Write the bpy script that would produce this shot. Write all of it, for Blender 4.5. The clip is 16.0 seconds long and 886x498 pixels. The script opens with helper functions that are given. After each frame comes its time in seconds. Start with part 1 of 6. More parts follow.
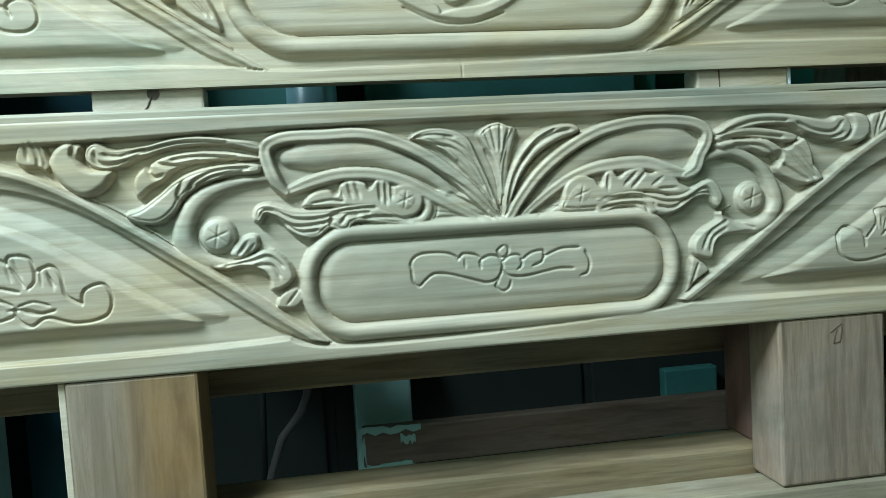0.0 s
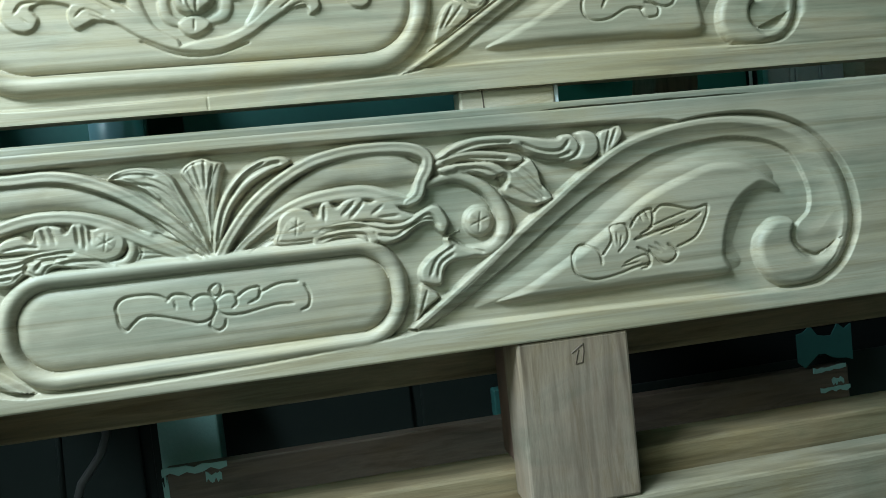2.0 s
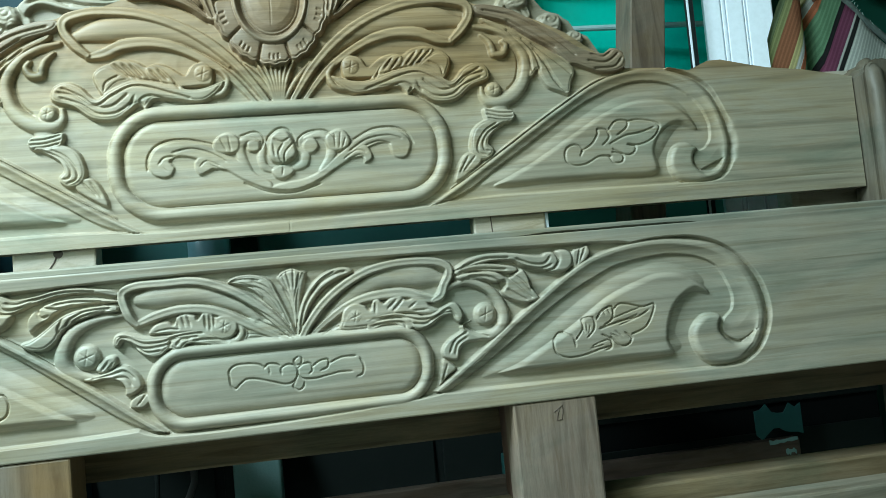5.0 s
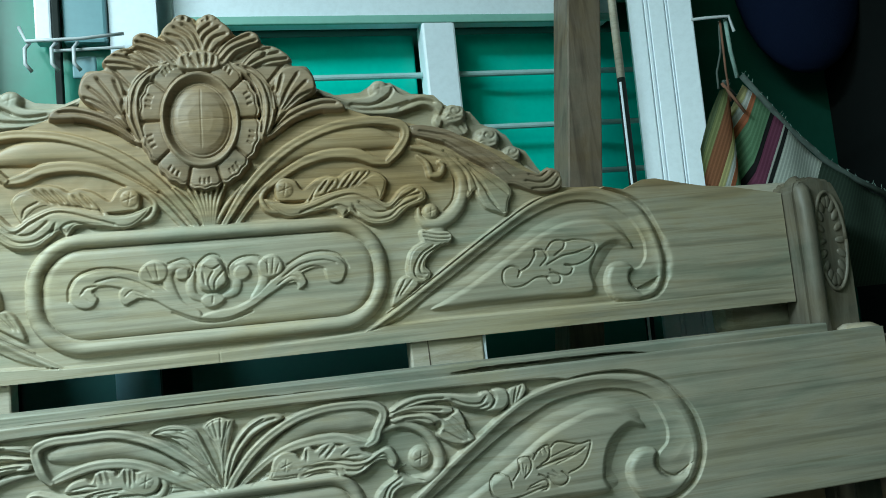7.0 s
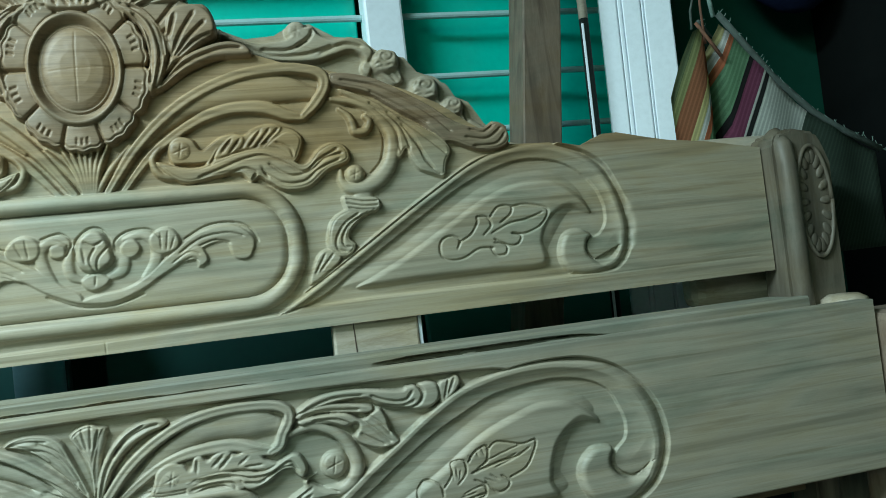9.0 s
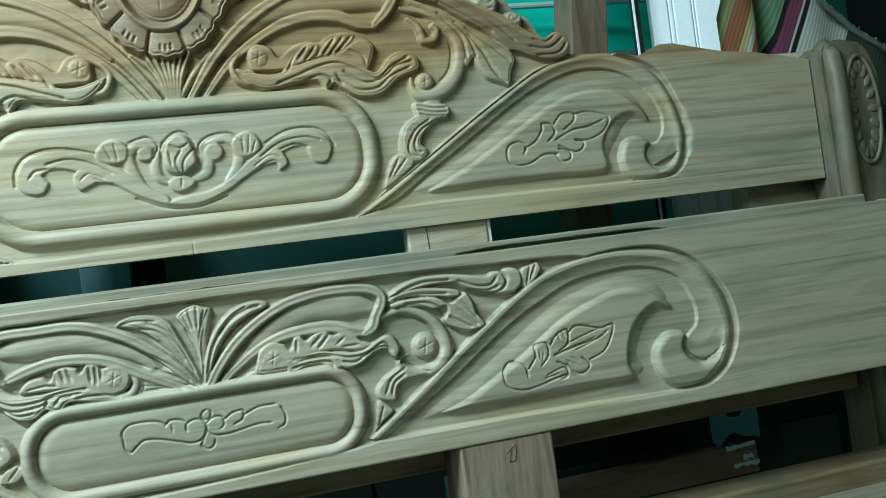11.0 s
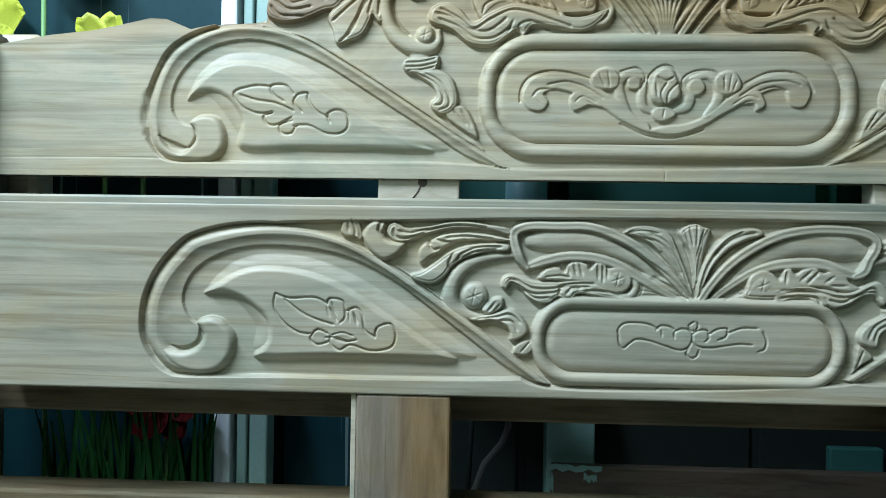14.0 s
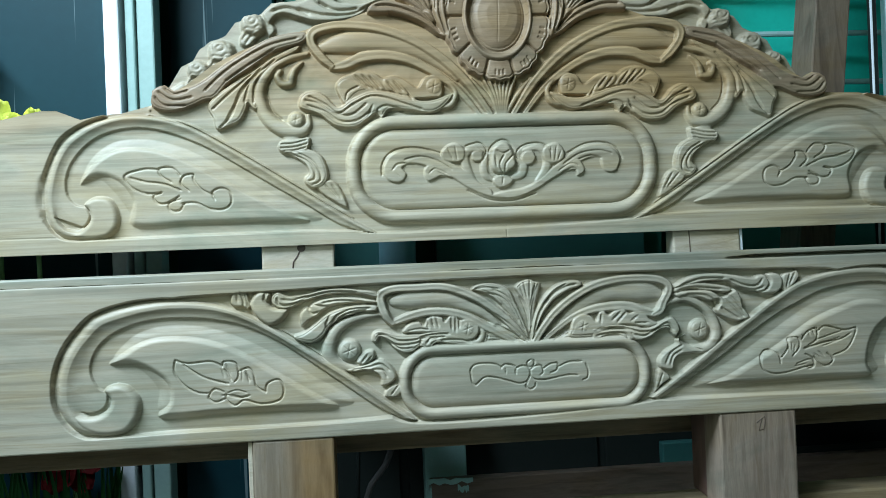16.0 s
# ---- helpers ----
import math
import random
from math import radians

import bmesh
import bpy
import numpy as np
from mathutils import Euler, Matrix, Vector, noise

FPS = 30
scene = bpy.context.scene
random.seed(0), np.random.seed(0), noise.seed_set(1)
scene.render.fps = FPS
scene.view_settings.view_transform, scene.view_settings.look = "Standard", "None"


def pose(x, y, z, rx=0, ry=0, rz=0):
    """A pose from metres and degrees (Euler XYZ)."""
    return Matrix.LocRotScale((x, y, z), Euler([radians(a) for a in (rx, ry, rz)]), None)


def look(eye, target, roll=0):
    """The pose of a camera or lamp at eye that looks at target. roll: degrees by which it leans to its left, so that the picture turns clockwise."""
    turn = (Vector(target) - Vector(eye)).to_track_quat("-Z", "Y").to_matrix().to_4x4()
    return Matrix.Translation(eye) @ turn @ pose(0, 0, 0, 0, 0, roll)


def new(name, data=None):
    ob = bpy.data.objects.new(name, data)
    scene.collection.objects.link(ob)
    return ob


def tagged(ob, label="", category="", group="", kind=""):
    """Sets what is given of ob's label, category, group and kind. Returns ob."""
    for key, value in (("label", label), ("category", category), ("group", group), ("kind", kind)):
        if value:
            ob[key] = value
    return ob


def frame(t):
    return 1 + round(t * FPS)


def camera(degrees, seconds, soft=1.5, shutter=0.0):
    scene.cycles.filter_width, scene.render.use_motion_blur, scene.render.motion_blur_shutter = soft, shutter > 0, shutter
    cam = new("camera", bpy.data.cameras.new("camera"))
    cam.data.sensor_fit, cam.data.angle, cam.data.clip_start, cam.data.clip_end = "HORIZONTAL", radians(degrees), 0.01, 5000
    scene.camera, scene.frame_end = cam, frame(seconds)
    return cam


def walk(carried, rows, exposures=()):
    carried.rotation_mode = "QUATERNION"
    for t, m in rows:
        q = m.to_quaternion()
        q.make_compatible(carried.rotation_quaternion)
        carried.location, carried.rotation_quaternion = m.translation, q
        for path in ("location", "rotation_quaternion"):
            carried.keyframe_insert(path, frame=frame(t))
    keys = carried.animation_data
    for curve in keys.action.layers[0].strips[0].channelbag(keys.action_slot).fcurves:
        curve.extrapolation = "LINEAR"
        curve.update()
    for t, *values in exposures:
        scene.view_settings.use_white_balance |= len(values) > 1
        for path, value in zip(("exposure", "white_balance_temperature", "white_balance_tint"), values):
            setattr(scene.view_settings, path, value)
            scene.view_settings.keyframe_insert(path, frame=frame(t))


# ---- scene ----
cam = camera(59.2, 16.0, soft=0.9)
PATH = [
    (0, (0.003, -0.001, 0.724), (0.299, 1.972, 0.583), -3.3),
    (0.5, (0.065, 0.01, 0.718), (0.348, 1.982, 0.538), -3.5),
    (1, (0.124, 0.004, 0.728), (0.368, 1.982, 0.564), -3.6),
    (1.5, (0.194, 0.002, 0.727), (0.486, 1.974, 0.568), -4.9),
    (2, (0.239, -0.025, 0.724), (0.594, 1.94, 0.608), -6.0),
    (2.5, (0.257, -0.079, 0.727), (0.602, 1.89, 0.661), -7.0),
    (3, (0.238, -0.139, 0.713), (0.488, 1.845, 0.713), -7.9),
    (3.2, (0.232, -0.159, 0.704), (0.462, 1.828, 0.735), -8.2),
    (5.3, (0.194, -0.33, 0.736), (0.545, 1.631, 0.913), -4.5),
    (5.5, (0.19, -0.341, 0.745), (0.565, 1.613, 0.954), -4.1),
    (6, (0.186, -0.367, 0.762), (0.539, 1.588, 0.992), -3.8),
    (6.5, (0.202, -0.364, 0.813), (0.562, 1.59, 1.034), -3.9),
    (7, (0.23, -0.312, 0.872), (0.679, 1.628, 1.058), -5.8),
    (7.5, (0.26, -0.244, 0.933), (0.784, 1.682, 1.05), -7.2),
    (8, (0.288, -0.196, 0.944), (0.814, 1.731, 1.033), -6.9),
    (8.5, (0.321, -0.174, 0.935), (0.809, 1.764, 1.022), -6.4),
    (9, (0.344, -0.178, 0.893), (0.813, 1.765, 0.965), -6.6),
    (9.2, (0.346, -0.179, 0.871), (0.787, 1.771, 0.932), -6.1),
    (11.3, (0.186, -0.181, 0.771), (0.665, 1.761, 0.809), -7.8),
    (11.5, (0.159, -0.185, 0.758), (0.571, 1.772, 0.799), -7.4),
    (12, (0.113, -0.175, 0.77), (0.367, 1.809, 0.768), -6.2),
    (12.5, (0.055, -0.175, 0.775), (0.241, 1.816, 0.755), -4.7),
    (13, (0.008, -0.181, 0.777), (0.119, 1.816, 0.759), -2.2),
    (13.5, (-0.037, -0.204, 0.772), (-0.028, 1.796, 0.79), -0.4),
    (14, (-0.079, -0.209, 0.747), (-0.18, 1.788, 0.759), 0.9),
    (14.5, (-0.109, -0.228, 0.744), (-0.288, 1.764, 0.741), 1.8),
    (15, (-0.088, -0.285, 0.77), (-0.031, 1.715, 0.751), 2.8),
    (15.5, (-0.068, -0.337, 0.794), (0.014, 1.661, 0.795), 0.8),
    (16, (-0.049, -0.38, 0.827), (0.127, 1.612, 0.836), -2.3),
]
EXPOSURES = [(0, -0.31, 6500, 11), (1.5, -0.28, 6500, 11), (3, -0.2, 6500, 10), (5.5, -0.48, 6400, 6), (7, -0.75, 6450, 4), (8, -0.74, 6500, 4), (9.2, -0.72, 6500, 5),
             (11.5, -0.47, 6450, 9), (12.5, -0.51, 6400, 12), (14, -0.68, 6250, 19), (14.5, -0.72, 6200, 20), (16, -0.64, 6250, 18)]
walk(cam, [(t, look(eye, target, roll)) for t, eye, target, roll in PATH], EXPOSURES)

# ---- world and light ----
world = bpy.data.worlds.new("world")
scene.world = world
world.use_nodes = True
bg = world.node_tree.nodes["Background"]
bg.inputs["Color"].default_value = (0.55, 0.75, 0.72, 1)
bg.inputs["Strength"].default_value = 0.08


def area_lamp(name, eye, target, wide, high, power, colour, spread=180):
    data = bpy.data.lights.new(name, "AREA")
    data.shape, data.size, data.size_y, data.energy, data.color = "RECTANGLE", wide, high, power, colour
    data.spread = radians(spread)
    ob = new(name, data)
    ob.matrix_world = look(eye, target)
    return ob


area_lamp("tube_light", (-1.05, -0.12, 2.22), (0.0, 0.7, 0.70), 1.2, 0.10, 51, (0.71, 0.92, 1.0), 110)
# unseen fill lamp inside the closed room, added to lift the shadows
area_lamp("fill_light", (-1.3, -2.0, 2.0), (0.1, 0.9, 1.0), 1.2, 0.8, 31, (0.68, 0.96, 0.80))


# ---- materials ----
def material(name):
    m = bpy.data.materials.new(name)
    m.use_nodes = True
    return m, m.node_tree.nodes, m.node_tree.links, m.node_tree.nodes["Principled BSDF"]


def ramp(nodes, stops):
    r = nodes.new("ShaderNodeValToRGB")
    while len(r.color_ramp.elements) < len(stops):
        r.color_ramp.elements.new(0.5)
    for e, (p, c) in zip(r.color_ramp.elements, stops):
        e.position, e.color = p, (*c, 1)
    return r


def noise_node(nodes, links, vector, scale, detail=4, rough=0.55, distort=0.0):
    n = nodes.new("ShaderNodeTexNoise")
    n.inputs["Scale"].default_value, n.inputs["Detail"].default_value = scale, detail
    n.inputs["Roughness"].default_value, n.inputs["Distortion"].default_value = rough, distort
    links.new(vector, n.inputs["Vector"])
    return n


def mapped(nodes, links, scale, turn=(0, 0, 0)):
    tc, mp = nodes.new("ShaderNodeTexCoord"), nodes.new("ShaderNodeMapping")
    mp.inputs["Scale"].default_value = scale
    mp.inputs["Rotation"].default_value = [radians(a) for a in turn]
    links.new(tc.outputs["Object"], mp.inputs["Vector"])
    return mp.outputs["Vector"]


def mixed(nodes, links, kind, fac, a, b):
    m = nodes.new("ShaderNodeMix")
    m.data_type, m.blend_type = "RGBA", kind
    for socket, value in ((m.inputs[0], fac), (m.inputs[6], a), (m.inputs[7], b)):
        if isinstance(value, (int, float)):
            socket.default_value = value
        elif isinstance(value, tuple):
            socket.default_value = (*value, 1)
        else:
            links.new(value, socket)
    return m.outputs[2]


def bumped(nodes, links, bsdf, height, strength, distance):
    b = nodes.new("ShaderNodeBump")
    b.inputs["Strength"].default_value, b.inputs["Distance"].default_value = strength, distance
    links.new(height, b.inputs["Height"])
    links.new(b.outputs["Normal"], bsdf.inputs["Normal"])


def wood(name, dark, light, stain, along=(1, 1, 1), rough=0.5, streak=0.55, gloss=0.5, upper=None):
    """Sanded bare timber: long grain, pores, broad heartwood stripes and stains. along: grain scale on each axis."""
    m, nodes, links, bsdf = material(name)
    grain = mapped(nodes, links, along)
    broad = noise_node(nodes, links, grain, 9, 3, 0.5, 0.6)
    fine = noise_node(nodes, links, grain, 60, 6, 0.65, 0.2)
    pores = noise_node(nodes, links, grain, 260, 2, 0.5)
    blot = noise_node(nodes, links, mapped(nodes, links, (1, 1, 1)), 7, 3)
    base = ramp(nodes, [(0.3, dark), (0.55, light), (0.72, tuple(0.5 * (a + b) for a, b in zip(light, stain)))])
    links.new(broad.outputs["Fac"], base.inputs["Fac"])
    f2 = ramp(nodes, [(0.30, (0.74, 0.73, 0.70)), (0.62, (1, 1, 1))])
    links.new(fine.outputs["Fac"], f2.inputs["Fac"])
    c = mixed(nodes, links, "MULTIPLY", streak, base.outputs["Color"], f2.outputs["Color"])
    f3 = ramp(nodes, [(0.33, (0.55, 0.5, 0.45)), (0.45, (1, 1, 1))])
    links.new(pores.outputs["Fac"], f3.inputs["Fac"])
    c = mixed(nodes, links, "MULTIPLY", 0.18, c, f3.outputs["Color"])
    patch = noise_node(nodes, links, mapped(nodes, links, (2.2, 2.2, 6.5)), 1.7, 6, 0.62, 0.8)
    warm = ramp(nodes, [(0.32, (0.68, 0.80, 0.80)), (0.5, (1, 1, 1)), (0.68, (1.0, 0.93, 0.76))])
    links.new(patch.outputs["Fac"], warm.inputs["Fac"])
    c = mixed(nodes, links, "MULTIPLY", 0.9, c, warm.outputs["Color"])
    lines = noise_node(nodes, links, mapped(nodes, links, tuple(2.4 * k if k < 2 else 2.2 * k for k in along)), 3.0, 6, 0.66, 0.9)
    dark_line = ramp(nodes, [(0.53, (1, 1, 1)), (0.63, (0.78, 0.74, 0.66)), (0.78, (0.52, 0.46, 0.37))])
    links.new(lines.outputs["Fac"], dark_line.inputs["Fac"])
    c = mixed(nodes, links, "MULTIPLY", 0.8, c, dark_line.outputs["Color"])
    f4 = ramp(nodes, [(0.45, (0, 0, 0)), (0.75, (1, 1, 1))])
    links.new(blot.outputs["Fac"], f4.inputs["Fac"])
    s = nodes.new("ShaderNodeMath")
    s.operation, s.inputs[1].default_value = "MULTIPLY", 0.4
    links.new(f4.outputs["Color"], s.inputs[0])
    c = mixed(nodes, links, "MIX", s.outputs[0], c, stain)
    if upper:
        # beyond a joint on one axis browner heartwood; in pale_teak just darker and greyer
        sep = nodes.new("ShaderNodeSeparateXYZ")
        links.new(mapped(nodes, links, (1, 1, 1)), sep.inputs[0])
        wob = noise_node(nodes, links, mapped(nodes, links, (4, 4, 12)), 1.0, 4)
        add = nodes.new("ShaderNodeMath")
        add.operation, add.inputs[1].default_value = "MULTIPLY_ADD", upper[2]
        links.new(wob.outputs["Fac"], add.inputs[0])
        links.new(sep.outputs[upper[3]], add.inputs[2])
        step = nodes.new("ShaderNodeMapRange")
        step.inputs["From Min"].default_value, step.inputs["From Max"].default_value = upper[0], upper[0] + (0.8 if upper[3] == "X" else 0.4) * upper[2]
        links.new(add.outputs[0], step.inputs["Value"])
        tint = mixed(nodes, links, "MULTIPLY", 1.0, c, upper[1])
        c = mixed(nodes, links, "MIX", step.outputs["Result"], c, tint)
    links.new(c, bsdf.inputs["Base Color"])
    r = nodes.new("ShaderNodeMapRange")
    r.inputs["To Min"].default_value, r.inputs["To Max"].default_value = rough - 0.1, rough + 0.15
    links.new(fine.outputs["Fac"], r.inputs["Value"])
    links.new(r.outputs["Result"], bsdf.inputs["Roughness"])
    bsdf.inputs["Specular IOR Level"].default_value = gloss
    bumped(nodes, links, bsdf, fine.outputs["Fac"], 0.14, 0.0008)
    return m


def paint(name, colour, worn, rough=0.45, scale=14, bump=0.25, amount=0.35, gloss=0.5):
    """Brushed paint with wear at two scales."""
    m, nodes, links, bsdf = material(name)
    v = mapped(nodes, links, (1, 1, 1))
    big, fine = noise_node(nodes, links, v, scale, 4), noise_node(nodes, links, v, scale * 9, 5, 0.6)
    r1 = ramp(nodes, [(0.42, (0, 0, 0)), (0.75, (1, 1, 1))])
    links.new(big.outputs["Fac"], r1.inputs["Fac"])
    s = nodes.new("ShaderNodeMath")
    s.operation, s.inputs[1].default_value = "MULTIPLY", amount
    links.new(r1.outputs["Color"], s.inputs[0])
    c = mixed(nodes, links, "MIX", s.outputs[0], colour, worn)
    r2 = ramp(nodes, [(0.3, (0.8, 0.8, 0.8)), (0.6, (1, 1, 1))])
    links.new(fine.outputs["Fac"], r2.inputs["Fac"])
    c = mixed(nodes, links, "MULTIPLY", 0.35, c, r2.outputs["Color"])
    links.new(c, bsdf.inputs["Base Color"])
    bsdf.inputs["Roughness"].default_value = rough
    bsdf.inputs["Specular IOR Level"].default_value = gloss
    bumped(nodes, links, bsdf, fine.outputs["Fac"], bump, 0.002)
    return m


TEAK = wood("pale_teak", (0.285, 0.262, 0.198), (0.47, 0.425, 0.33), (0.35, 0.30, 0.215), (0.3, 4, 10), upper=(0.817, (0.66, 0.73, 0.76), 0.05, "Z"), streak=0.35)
TEAK_HEAD = wood("headboard_teak", (0.28, 0.25, 0.18), (0.46, 0.41, 0.305), (0.34, 0.28, 0.19), (0.3, 4, 10), upper=(1.095, (0.87, 0.70, 0.52), 0.13, "Z"), streak=0.35)
TEAK_BROWN = wood("brown_teak", (0.195, 0.137, 0.085), (0.325, 0.237, 0.152), (0.235, 0.15, 0.082), (0.4, 4, 10), streak=0.7)
TEAK_PALE = wood("fresh_teak", (0.45, 0.39, 0.30), (0.58, 0.52, 0.42), (0.50, 0.42, 0.31), (1.2, 4, 8))
TEAK_POST = wood("post_teak", (0.115, 0.10, 0.075), (0.195, 0.172, 0.13), (0.13, 0.105, 0.075), (6, 6, 0.9))
TEAK_SECOND = wood("dull_pale_teak", (0.33, 0.285, 0.21), (0.43, 0.375, 0.28), (0.36, 0.30, 0.22), (1.2, 4, 8))
LEG_TAN = wood("tan_timber", (0.19, 0.15, 0.11), (0.28, 0.23, 0.175), (0.20, 0.15, 0.10), (9, 4, 0.8), upper=(-0.163, (0.98, 0.78, 0.52), 0.04, "X"))
DARK_PINK = wood("dark_pinkish_timber", (0.13, 0.075, 0.06), (0.20, 0.12, 0.10), (0.13, 0.075, 0.06), (9, 4, 0.8))
LEG_PINK = wood("pinkish_timber", (0.16, 0.12, 0.092), (0.31, 0.245, 0.19), (0.20, 0.135, 0.10), (9, 4, 0.8), streak=0.8)
RAIL = wood("rail_timber", (0.20, 0.175, 0.125), (0.33, 0.295, 0.225), (0.17, 0.135, 0.085), (0.6, 6, 8), streak=0.8)
DARKWOOD = wood("dark_timber", (0.075, 0.05, 0.038), (0.13, 0.092, 0.07), (0.08, 0.055, 0.042), (1, 5, 8))
BEAM = wood("beam_timber", (0.15, 0.112, 0.062), (0.30, 0.235, 0.145), (0.15, 0.09, 0.045), (0.6, 6, 9), streak=0.7)
PLANK_GREY = wood("weathered_plank", (0.12, 0.088, 0.064), (0.22, 0.17, 0.125), (0.14, 0.098, 0.068), (7, 7, 0.8))
WHITE = paint("white_paint", (0.84, 0.92, 0.99), (0.72, 0.81, 0.89), 0.4, 10, 0.12, 0.3)
GREEN = paint("emerald_paint", (0.012, 0.60, 0.47), (0.004, 0.47, 0.36), 0.28, 9, 0.25)
GREEN_DEEP = paint("deep_green_paint", (0.006, 0.22, 0.15), (0.002, 0.16, 0.11), 0.35, 6, 0.12)
GREEN_PALE = paint("pale_green_paint", (0.26, 0.52, 0.44), (0.20, 0.42, 0.36), 0.4, 9, 0.2)
TEAL = paint("teal_paint", (0.30, 0.46, 0.43), (0.20, 0.34, 0.33), 0.4, 12, 0.2)
CYAN = paint("cyan_paint", (0.22, 0.40, 0.38), (0.30, 0.45, 0.42), 0.5, 25, 0.3)
NAVY = paint("dark_panel", (0.006, 0.040, 0.052), (0.009, 0.050, 0.062), 0.5, 6, 0.05, gloss=0.15)
_n, _l = NAVY.node_tree.nodes, NAVY.node_tree.links
_b = _n["Principled BSDF"]
_s = noise_node(_n, _l, mapped(_n, _l, (95, 95, 1.8)), 1.0, 2)
_r = ramp(_n, [(0.655, (0, 0, 0)), (0.69, (1, 1, 1))])
_l.new(_s.outputs["Fac"], _r.inputs["Fac"])
_l.new(mixed(_n, _l, "MIX", _r.outputs["Color"], _b.inputs["Base Color"].links[0].from_socket, (0.16, 0.24, 0.26)), _b.inputs["Base Color"])
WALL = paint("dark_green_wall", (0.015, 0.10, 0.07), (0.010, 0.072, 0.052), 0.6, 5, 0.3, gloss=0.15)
PLASTER = paint("room_wall", (0.21, 0.29, 0.255), (0.16, 0.23, 0.20), 0.8, 4, 0.3)
CEMENT = paint("cement_floor", (0.22, 0.22, 0.20), (0.15, 0.15, 0.14), 0.8, 6, 0.3)
IRON = paint("iron_bar", (0.40, 0.62, 0.62), (0.30, 0.42, 0.42), 0.4, 40, 0.3)
STEEL = paint("bright_steel", (0.55, 0.58, 0.60), (0.45, 0.47, 0.48), 0.3, 30, 0.1)
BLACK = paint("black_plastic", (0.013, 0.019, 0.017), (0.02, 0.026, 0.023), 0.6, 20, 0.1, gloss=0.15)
BLUE_CLOTH = paint("navy_cloth", (0.010, 0.016, 0.045), (0.014, 0.022, 0.055), 0.95, 18, 0.5, gloss=0.05)
PALE_BLUE = paint("pale_blue_plastic", (0.16, 0.32, 0.36), (0.12, 0.26, 0.29), 0.35, 8, 0.05)
YELLOW = paint("yellow_petal", (0.72, 0.78, 0.10), (0.60, 0.66, 0.06), 0.5, 30, 0.2)
RED = paint("red_petal", (0.16, 0.012, 0.014), (0.10, 0.008, 0.01), 0.7, 30, 0.2, gloss=0.15)
DULL_TEAL = paint("dull_teal", (0.028, 0.125, 0.115), (0.02, 0.09, 0.085), 0.5, 9, 0.1)
LEAFGREEN = paint("leaf_green", (0.015, 0.085, 0.022), (0.01, 0.05, 0.015), 0.7, 30, 0.2, gloss=0.15)
STAND = paint("dull_grey_metal", (0.06, 0.06, 0.055), (0.035, 0.035, 0.032), 0.45, 30, 0.2)
# near-black for the pillar and the crate body
NEAR_BLACK = paint("near_black_matte", (0.007, 0.009, 0.009), (0.011, 0.013, 0.012), 0.8, 7, 0.3, gloss=0.1)
CORD = paint("pale_teal_cord", (0.28, 0.42, 0.37), (0.12, 0.20, 0.17), 0.85, 70, 0.8, 0.7)
DARK_CLOTH = paint("dark_green_cloth", (0.022, 0.05, 0.036), (0.035, 0.07, 0.05), 0.9, 40, 0.6, 0.7, gloss=0.1)
STALK = paint("stalk_green", (0.16, 0.34, 0.12), (0.12, 0.26, 0.08), 0.5, 30, 0.2)


# ---- building helpers ----
def part(name, bm, mat, parent=None, label="", smooth=False):
    """Links a bmesh as one mesh object, under a thing or a part."""
    me = bpy.data.meshes.new(name)
    bm.to_mesh(me)
    bm.free()
    if smooth:
        for p in me.polygons:
            p.use_smooth = True
    me.materials.append(mat)
    ob = new(name, me)
    if parent:
        ob.parent = parent
    return tagged(ob, label)


def thing(name, place=(0, 0, 0)):
    ob = new(name)
    ob.location = place
    ob.empty_display_size = 0.02
    return ob


def box(x0, x1, y0, y1, z0, z1, bevel=0.002, bm=None):
    bm = bm or bmesh.new()
    m = Matrix.Translation(((x0 + x1) / 2, (y0 + y1) / 2, (z0 + z1) / 2)) @ Matrix.Diagonal((x1 - x0, y1 - y0, z1 - z0, 1))
    made = bmesh.ops.create_cube(bm, size=1, matrix=m)
    if bevel:
        edges = list({e for v in made["verts"] for e in v.link_edges})
        bmesh.ops.bevel(bm, geom=edges, offset=bevel, segments=2, affect="EDGES", profile=0.5)
    return bm


def turned(bm, m):
    bmesh.ops.transform(bm, matrix=m, verts=bm.verts)
    return bm


def tube(points, radius, sides=10, bm=None, taper=None):
    """A swept round bar through the points."""
    bm = bm or bmesh.new()
    pts = [Vector(p) for p in points]
    rings = []
    for i, p in enumerate(pts):
        d = (pts[min(i + 1, len(pts) - 1)] - pts[max(i - 1, 0)]).normalized()
        a = d.orthogonal().normalized() if i == 0 else (a - d * a.dot(d)).normalized()
        b = d.cross(a)
        r = radius * (taper[i] if taper else 1)
        rings.append([bm.verts.new(p + r * (math.cos(q) * a + math.sin(q) * b)) for q in np.linspace(0, 2 * math.pi, sides, endpoint=False)])
    for r0, r1 in zip(rings, rings[1:]):
        for k in range(sides):
            bm.faces.new((r0[k], r0[(k + 1) % sides], r1[(k + 1) % sides], r1[k]))
    bm.faces.new(rings[0][::-1]), bm.faces.new(rings[-1])
    return bm


